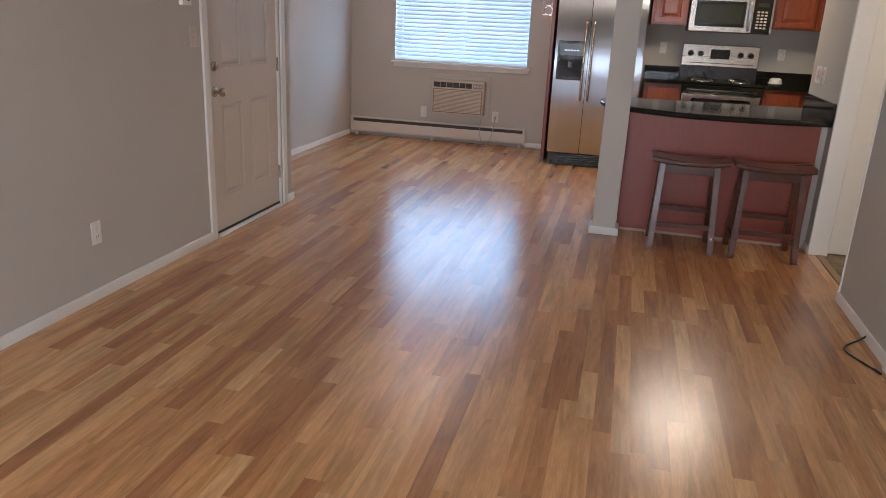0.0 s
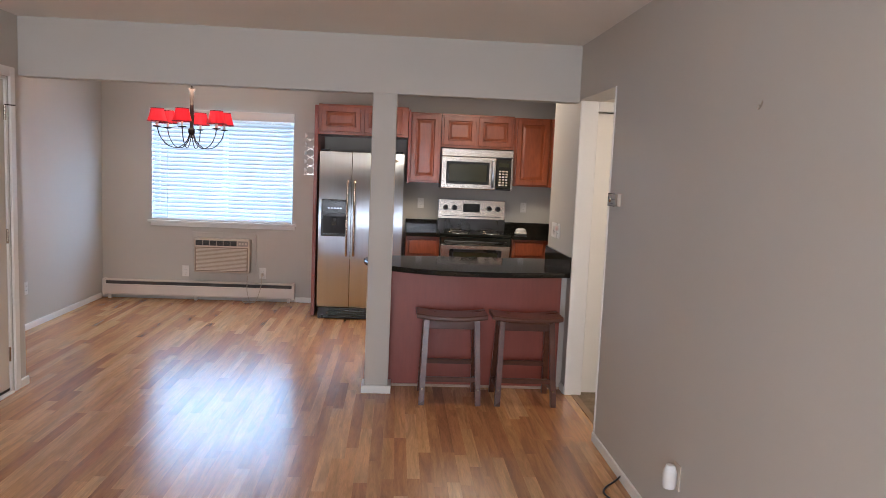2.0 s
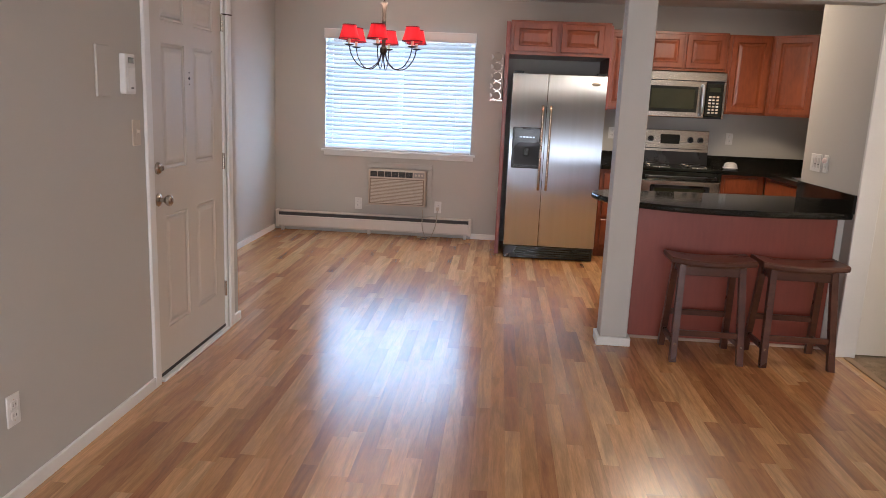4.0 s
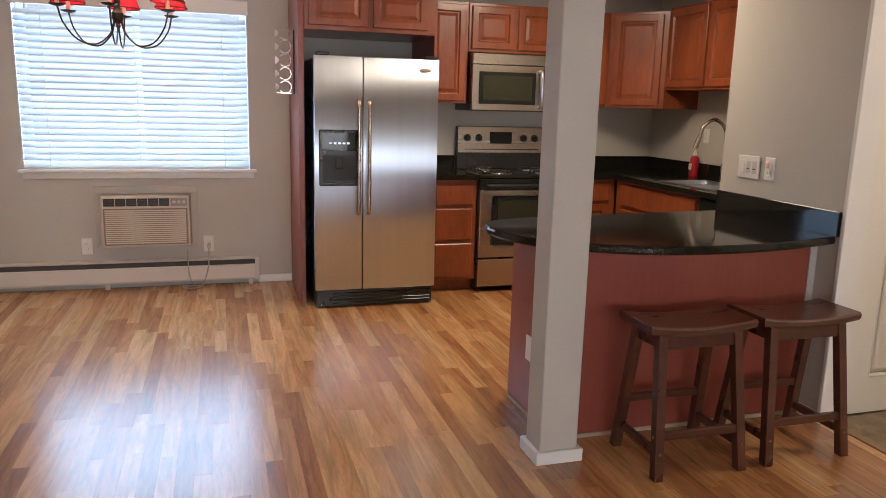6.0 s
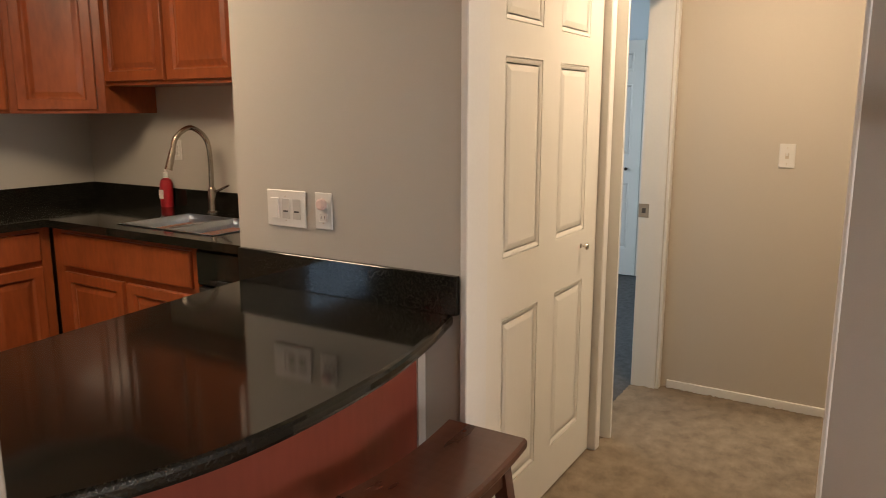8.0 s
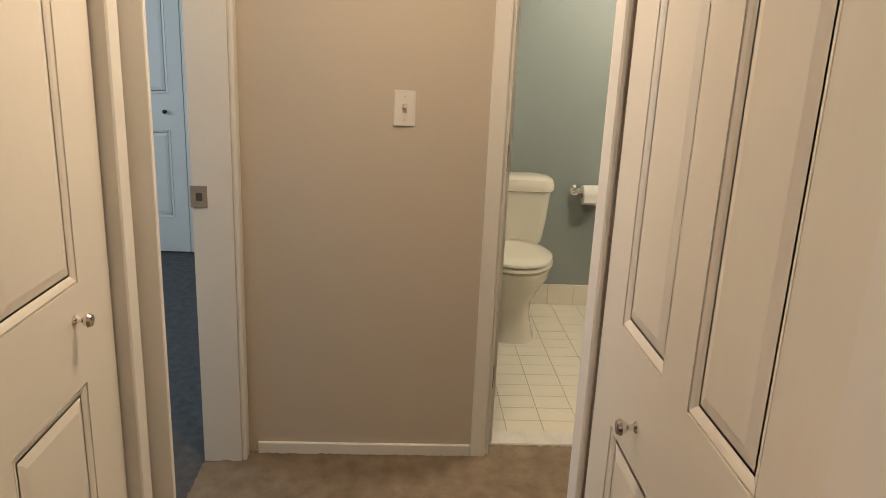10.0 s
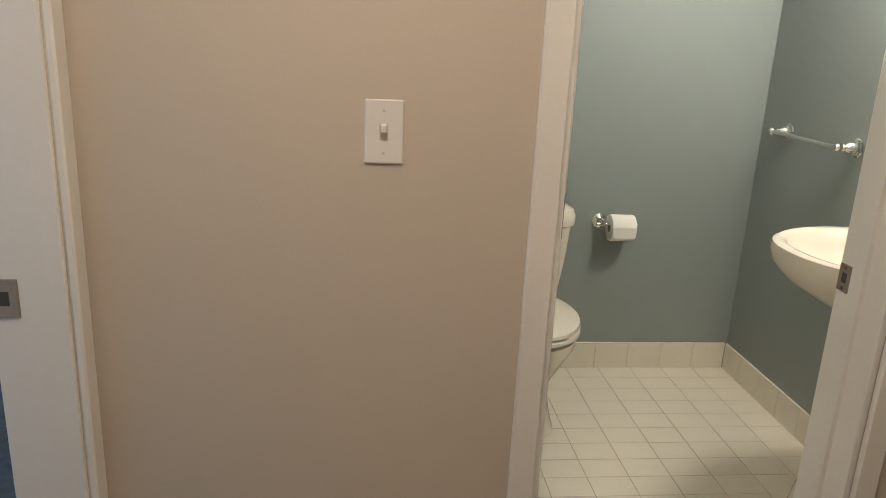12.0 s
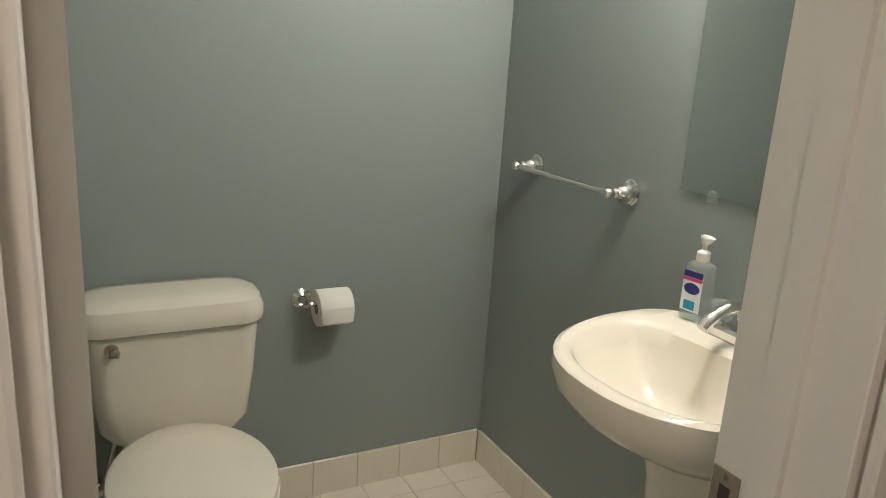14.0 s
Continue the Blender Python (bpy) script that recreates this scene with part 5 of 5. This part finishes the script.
part("basin", add_loft(bmesh.new(), [dish_loop(0.12, 0.05, 0.28, RIM - 0.195), dish_loop(0.19, 0.03, 0.37, RIM - 0.155), dish_loop(0.245, 0.005, 0.455, RIM - 0.10), dish_loop(0.274, 0.0, 0.489, RIM - 0.06), dish_loop(0.282, 0.0, 0.497, RIM - 0.025), dish_loop(0.280, 0.0, 0.494, RIM - 0.006), dish_loop(0.270, 0.004, 0.484, RIM), dish_loop(0.245, 0.12, 0.462, RIM - 0.002), dish_loop(0.232, 0.135, 0.450, RIM - 0.012), dish_loop(0.215, 0.145, 0.435, RIM - 0.045), dish_loop(0.165, 0.17, 0.39, RIM - 0.115), dish_loop(0.07, 0.22, 0.31, RIM - 0.15), dish_loop(0.022, 0.245, 0.285, RIM - 0.152)]), PORCELAIN, basin, smooth=True)
part("pedestal", add_loft(bmesh.new(), [dish_loop(0.185, 0.04, 0.30, 0.0), dish_loop(0.178, 0.045, 0.29, 0.05), dish_loop(0.145, 0.07, 0.245, 0.22), dish_loop(0.130, 0.075, 0.235, 0.42), dish_loop(0.135, 0.07, 0.25, 0.60), dish_loop(0.155, 0.055, 0.28, RIM - 0.17)]), PORCELAIN, basin, smooth=True)
lathe("drain", [(0.024, 0), (0.024, 0.003), (0.016, 0.002), (0.003, 0.002)], CHROME, basin, Matrix.Translation((0, 0.265, RIM - 0.151)), 20)
fau = part("faucet", add_loft(bmesh.new(), [rounded(-0.085, 0.085, 0.026, RIM, 0.024), rounded(-0.083, 0.083, 0.024, RIM + 0.018, 0.022), rounded(-0.07, 0.07, 0.016, RIM + 0.024, 0.014)]), CHROME, basin, "chrome centre-set faucet")
fau.location = (0.047, 0.070, 0)
tube("spout", [(0, -0.01, RIM + 0.02), (0, -0.002, RIM + 0.060), (0, 0.035, RIM + 0.078), (0, 0.085, RIM + 0.062), (0, 0.108, RIM + 0.042)], 0.013, CHROME, fau, 6, 12)
for s in (-1, 1):
    bm = bmesh.new()
    n = 16
    add_loft(bm, [[(s * 0.055 + r * (1 - 0.10 * (i % 2)) * math.cos(2 * math.pi * i / n), r * (1 - 0.10 * (i % 2)) * math.sin(2 * math.pi * i / n), RIM + z) for i in range(n)] for r, z in ((0.018, 0.028), (0.027, 0.034), (0.028, 0.058), (0.020, 0.070), (0.006, 0.072))])
    part("handle", bm, CLEAR, fau, "clear faceted acrylic knob")
    rod("stem", (s * 0.055, 0, RIM + 0.02), (s * 0.055, 0, RIM + 0.03), 0.012, CHROME, fau, None, 12)

soap = thing("hand_soap", 4.338, 3.240, RIM + 0.0005, 8, "clear pump bottle of hand soap on the sink", "soap bottle")
part("bottle", add_loft(bmesh.new(), [oval(0, 0.032, 0.020, 0.0, 24, 1), oval(0, 0.036, 0.023, 0.006, 24, 1), oval(0, 0.034, 0.022, 0.06, 24, 1), oval(0, 0.030, 0.020, 0.115, 24, 1), oval(0, 0.031, 0.021, 0.124, 24, 1), oval(0, 0.014, 0.013, 0.134, 24), oval(0, 0.013, 0.013, 0.140, 24)]), CLEAR, soap, smooth=True)
part("liquid", add_loft(bmesh.new(), [oval(0, 0.029, 0.017, 0.004, 24, 1), oval(0, 0.033, 0.020, 0.008, 24, 1), oval(0, 0.032, 0.0195, 0.05, 24, 1)]), LIQUID, soap, smooth=True)
lathe("collar", [(0.015, 0.134), (0.015, 0.152), (0.010, 0.156), (0.005, 0.158), (0.005, 0.172)], WHITEP, soap, None, 16)
pump = part("pump", add_loft(bmesh.new(), [oval(0.0, 0.009, 0.006, 0.170, 16), oval(-0.003, 0.015, 0.008, 0.180, 16), oval(-0.005, 0.019, 0.008, 0.186, 16), oval(-0.003, 0.011, 0.005, 0.190, 16)]), WHITEP, soap, smooth=True)
lab = box("label", (-0.024, 0.0232, 0.022), (0.024, 0.0240, 0.112), mat("label_white", (0.72, 0.76, 0.78), 0.4), soap)
for lo, hi, c, nm in (((-0.024, 0.0241, 0.098), (0.024, 0.0245, 0.112), (0.02, 0.03, 0.16), "label_navy"), ((-0.024, 0.0241, 0.090), (0.024, 0.0245, 0.0975), (0.62, 0.04, 0.16), "label_pink"), ((-0.012, 0.0241, 0.026), (0.016, 0.0245, 0.046), (0.02, 0.30, 0.50), "label_teal")):
    box("label_band", lo, hi, mat(nm, c, 0.4), lab)
part("label_oval", add_lathe(bmesh.new(), [(0.020, 0), (0.020, 0.0006), (0.001, 0.0006)], 24, Matrix.Translation((0, 0.0241, 0.073)) @ Matrix.Rotation(radians(-90), 4, "X"), 1, 0.62), bpy.data.materials["label_navy"], lab)

mirror = thing("bath_mirror", 4.186, 3.181, 1.154, 0, "frameless bathroom mirror held by clear clips", "mirror")
box("glass", (-0.30, 0.0, 0.0), (0.302, 0.005, 0.80), MIRROR, mirror, 0.0012)
for x in (-0.2, 0.2):
    cl = box("clip", (x - 0.011, 0.0052, -0.012), (x + 0.011, 0.014, 0.014), CLEAR, mirror, 0.002, "clear plastic mirror clip")
    box("clip_base", (x - 0.011, 0.0, -0.012), (x + 0.011, 0.005, -0.001), CLEAR, mirror)
    rod("clip_screw", (x, 0.0141, -0.002), (x, 0.0155, -0.002), 0.003, NICKEL, cl, None, 8)
vl = thing("vanity_light", 4.22, 3.182, 2.10, 0, "three-globe chrome vanity light above the mirror", "lamp")
box("back_plate", (-0.28, 0.0, -0.04), (0.28, 0.025, 0.04), CHROME, vl, 0.006)
for x in (-0.19, 0.0, 0.19):
    lathe("globe", [(0.018, -0.055), (0.040, -0.035), (0.048, 0.0), (0.040, 0.035), (0.012, 0.050)], glow("vanity_globe", (1.0, 0.84, 0.62), 14.0) if x < -0.1 else bpy.data.materials["vanity_globe"], vl, Matrix.Translation((x, 0.085, 0.0)), 16).visible_shadow = False
    rod("socket", (x, 0.025, 0), (x, 0.045, 0), 0.02, CHROME, vl, None, 12)

bar = thing("towel_bar", 4.866, 3.181, 1.113, 0, "polished chrome towel bar on the slate wall", "towel bar")
for x in (-0.212, 0.212):
    lathe("post", [(0.034, 0), (0.034, 0.004), (0.029, 0.008), (0.029, 0.012), (0.024, 0.016), (0.022, 0.030), (0.015, 0.042), (0.010, 0.048), (0.014, 0.054), (0.010, 0.060), (0.016, 0.070), (0.016, 0.078), (0.010, 0.086), (0.002, 0.088)], CHROME, bar, Matrix.Translation((x, 0, 0)) @ Matrix.Rotation(radians(-90), 4, "X"), 24)
rod("rail", (-0.212, 0.074, 0), (0.212, 0.074, 0), 0.008, CHROME, bar, None, 14)

tp = thing("toilet_paper_holder", 5.289, 3.846, 0.687, 0, "chrome holder with a white toilet paper roll", "paper holder")
lathe("flange", [(0.030, 0), (0.030, 0.004), (0.022, 0.010), (0.014, 0.016), (0.011, 0.030), (0.012, 0.062), (0.004, 0.064)], CHROME, tp, Matrix.Rotation(radians(-90), 4, "Y"), 24)
rod("arm", (-0.055, 0.025, -0.004), (-0.055, -0.15, -0.004), 0.008, CHROME, tp, None, 12)
bm = bmesh.new()
n = 36
rings = [[bm.verts.new((-0.055 + r * math.cos(2 * math.pi * i / n), y, -0.018 + r * math.sin(2 * math.pi * i / n))) for i in range(n)] for r, y in ((0.020, -0.030), (0.054, -0.030), (0.056, -0.034), (0.056, -0.128), (0.054, -0.132), (0.020, -0.132))]
for p, q in zip(rings, rings[1:] + rings[:1]):
    for i in range(n):
        bm.faces.new((p[i], p[(i + 1) % n], q[(i + 1) % n], q[i]))
roll = part("paper_roll", bm, PAPER, tp, "white paper roll", smooth=True)
rod("core", (-0.055, -0.031, -0.018), (-0.055, -0.131, -0.018), 0.0205, mat("cardboard", (0.25, 0.19, 0.13), 0.9), roll, None, 20)
box("loose_sheet", (-0.1125, -0.128, -0.05), (-0.1113, -0.034, -0.004), PAPER, roll)

# ---- floors laid piece by piece ----
rng = random.Random(7)
PW = 0.068
plank_mesh = {}


def plank_data(length):
    if length not in plank_mesh:
        bm = add_box(bmesh.new(), (0.0001, 0.0001, -0.008), (PW - 0.0001, length - 0.0001, 0.0))
        me = bpy.data.meshes.new("plank")
        bm.to_mesh(me)
        bm.free()
        me.materials.append(PLANK)
        plank_mesh[length] = me
    return plank_mesh[length]


rest_v, rest_f, laid = [], [], 0
LEN = (0.40, 0.58, 0.78, 1.0, 1.25)
for r in range(int((1.60 + 3.011) / PW) + 1):
    x = -3.011 + r * PW
    y = SOUTH - rng.uniform(0, 0.8)
    while y < 8.66:
        ln = rng.choice(LEN)
        mid = y + ln / 2
        near = -1.55 < x < 1.05 and 1.55 < mid < 5.75 and laid < 300 and rng.random() < 0.62
        x1 = min(x + PW, 1.60)
        if near:
            p = new("plank", plank_data(ln))
            p.location = (x, y, 0)
            p.parent = slab_floor
            laid += 1
        elif x > -2.29 or mid > 5.2:
            b = len(rest_v)
            x0, y0, y1 = x + 0.0001, max(y, SOUTH) + 0.0001, min(y + ln, 8.668) - 0.0001
            rest_v += [(x0, y0, -0.008), (x1 - 0.0001, y0, -0.008), (x1 - 0.0001, y1, -0.008), (x0, y1, -0.008), (x0, y0, 0), (x1 - 0.0001, y0, 0), (x1 - 0.0001, y1, 0), (x0, y1, 0)]
            rest_f += [(b + 4, b + 5, b + 6, b + 7), (b, b + 1, b + 5, b + 4), (b + 1, b + 2, b + 6, b + 5), (b + 2, b + 3, b + 7, b + 6), (b + 3, b, b + 4, b + 7)]
        y += ln
me = bpy.data.meshes.new("planks")
me.from_pydata(rest_v, [], rest_f)
me.materials.append(PLANKS)
rest = new("planks", me)
rest.parent = slab_floor
tagged(rest, "honey-brown laminate strips", kind="stuff")

TX, TY = 0.1075, 0.148
tile_me = bpy.data.meshes.new("tile")
bm = add_box(bmesh.new(), (0.001, 0.001, -0.003), (TX - 0.0012, TY - 0.0012, 0.001), 0.0008)
bm.to_mesh(tile_me)
bm.free()
tile_me.materials.append(TILE)
for i in range(14):
    for j in range(11):
        x, y = 5.285 - (i + 1) * TX, 3.19 + j * TY
        if x > 3.77:
            t = new("tile", tile_me)
            t.location = (x, y, rng.uniform(-0.0004, 0.0004))
            t.parent = bath_floor
bm = add_box(bmesh.new(), (0.0008, 0.0, 0.0), (0.1515, 0.011, 0.124), 0.002)
skirt_me = bpy.data.meshes.new("skirting_tile")
bm.to_mesh(skirt_me)
bm.free()
skirt_me.materials.append(TILE)
skirt = structure(boxes("baseboard_bath", [((5.288, 3.19, 0), (5.2895, 4.83, 0.112)), ((3.79, 3.1805, 0), (5.288, 3.182, 0.112))], GROUT), "bone ceramic skirting tiles round the bathroom", "baseboard")
for k in range(10):
    t = new("skirting_tile", skirt_me)
    t.matrix_world = pose(5.288, 3.193 + k * 0.1523, 0, 0, 0, 90)
    t.parent = skirt
    if k < 9:
        t = new("skirting_tile", skirt_me)
        t.matrix_world = pose(5.277 - (k + 1) * 0.1523, 3.182, 0, 0, 0, 0)
        t.parent = skirt
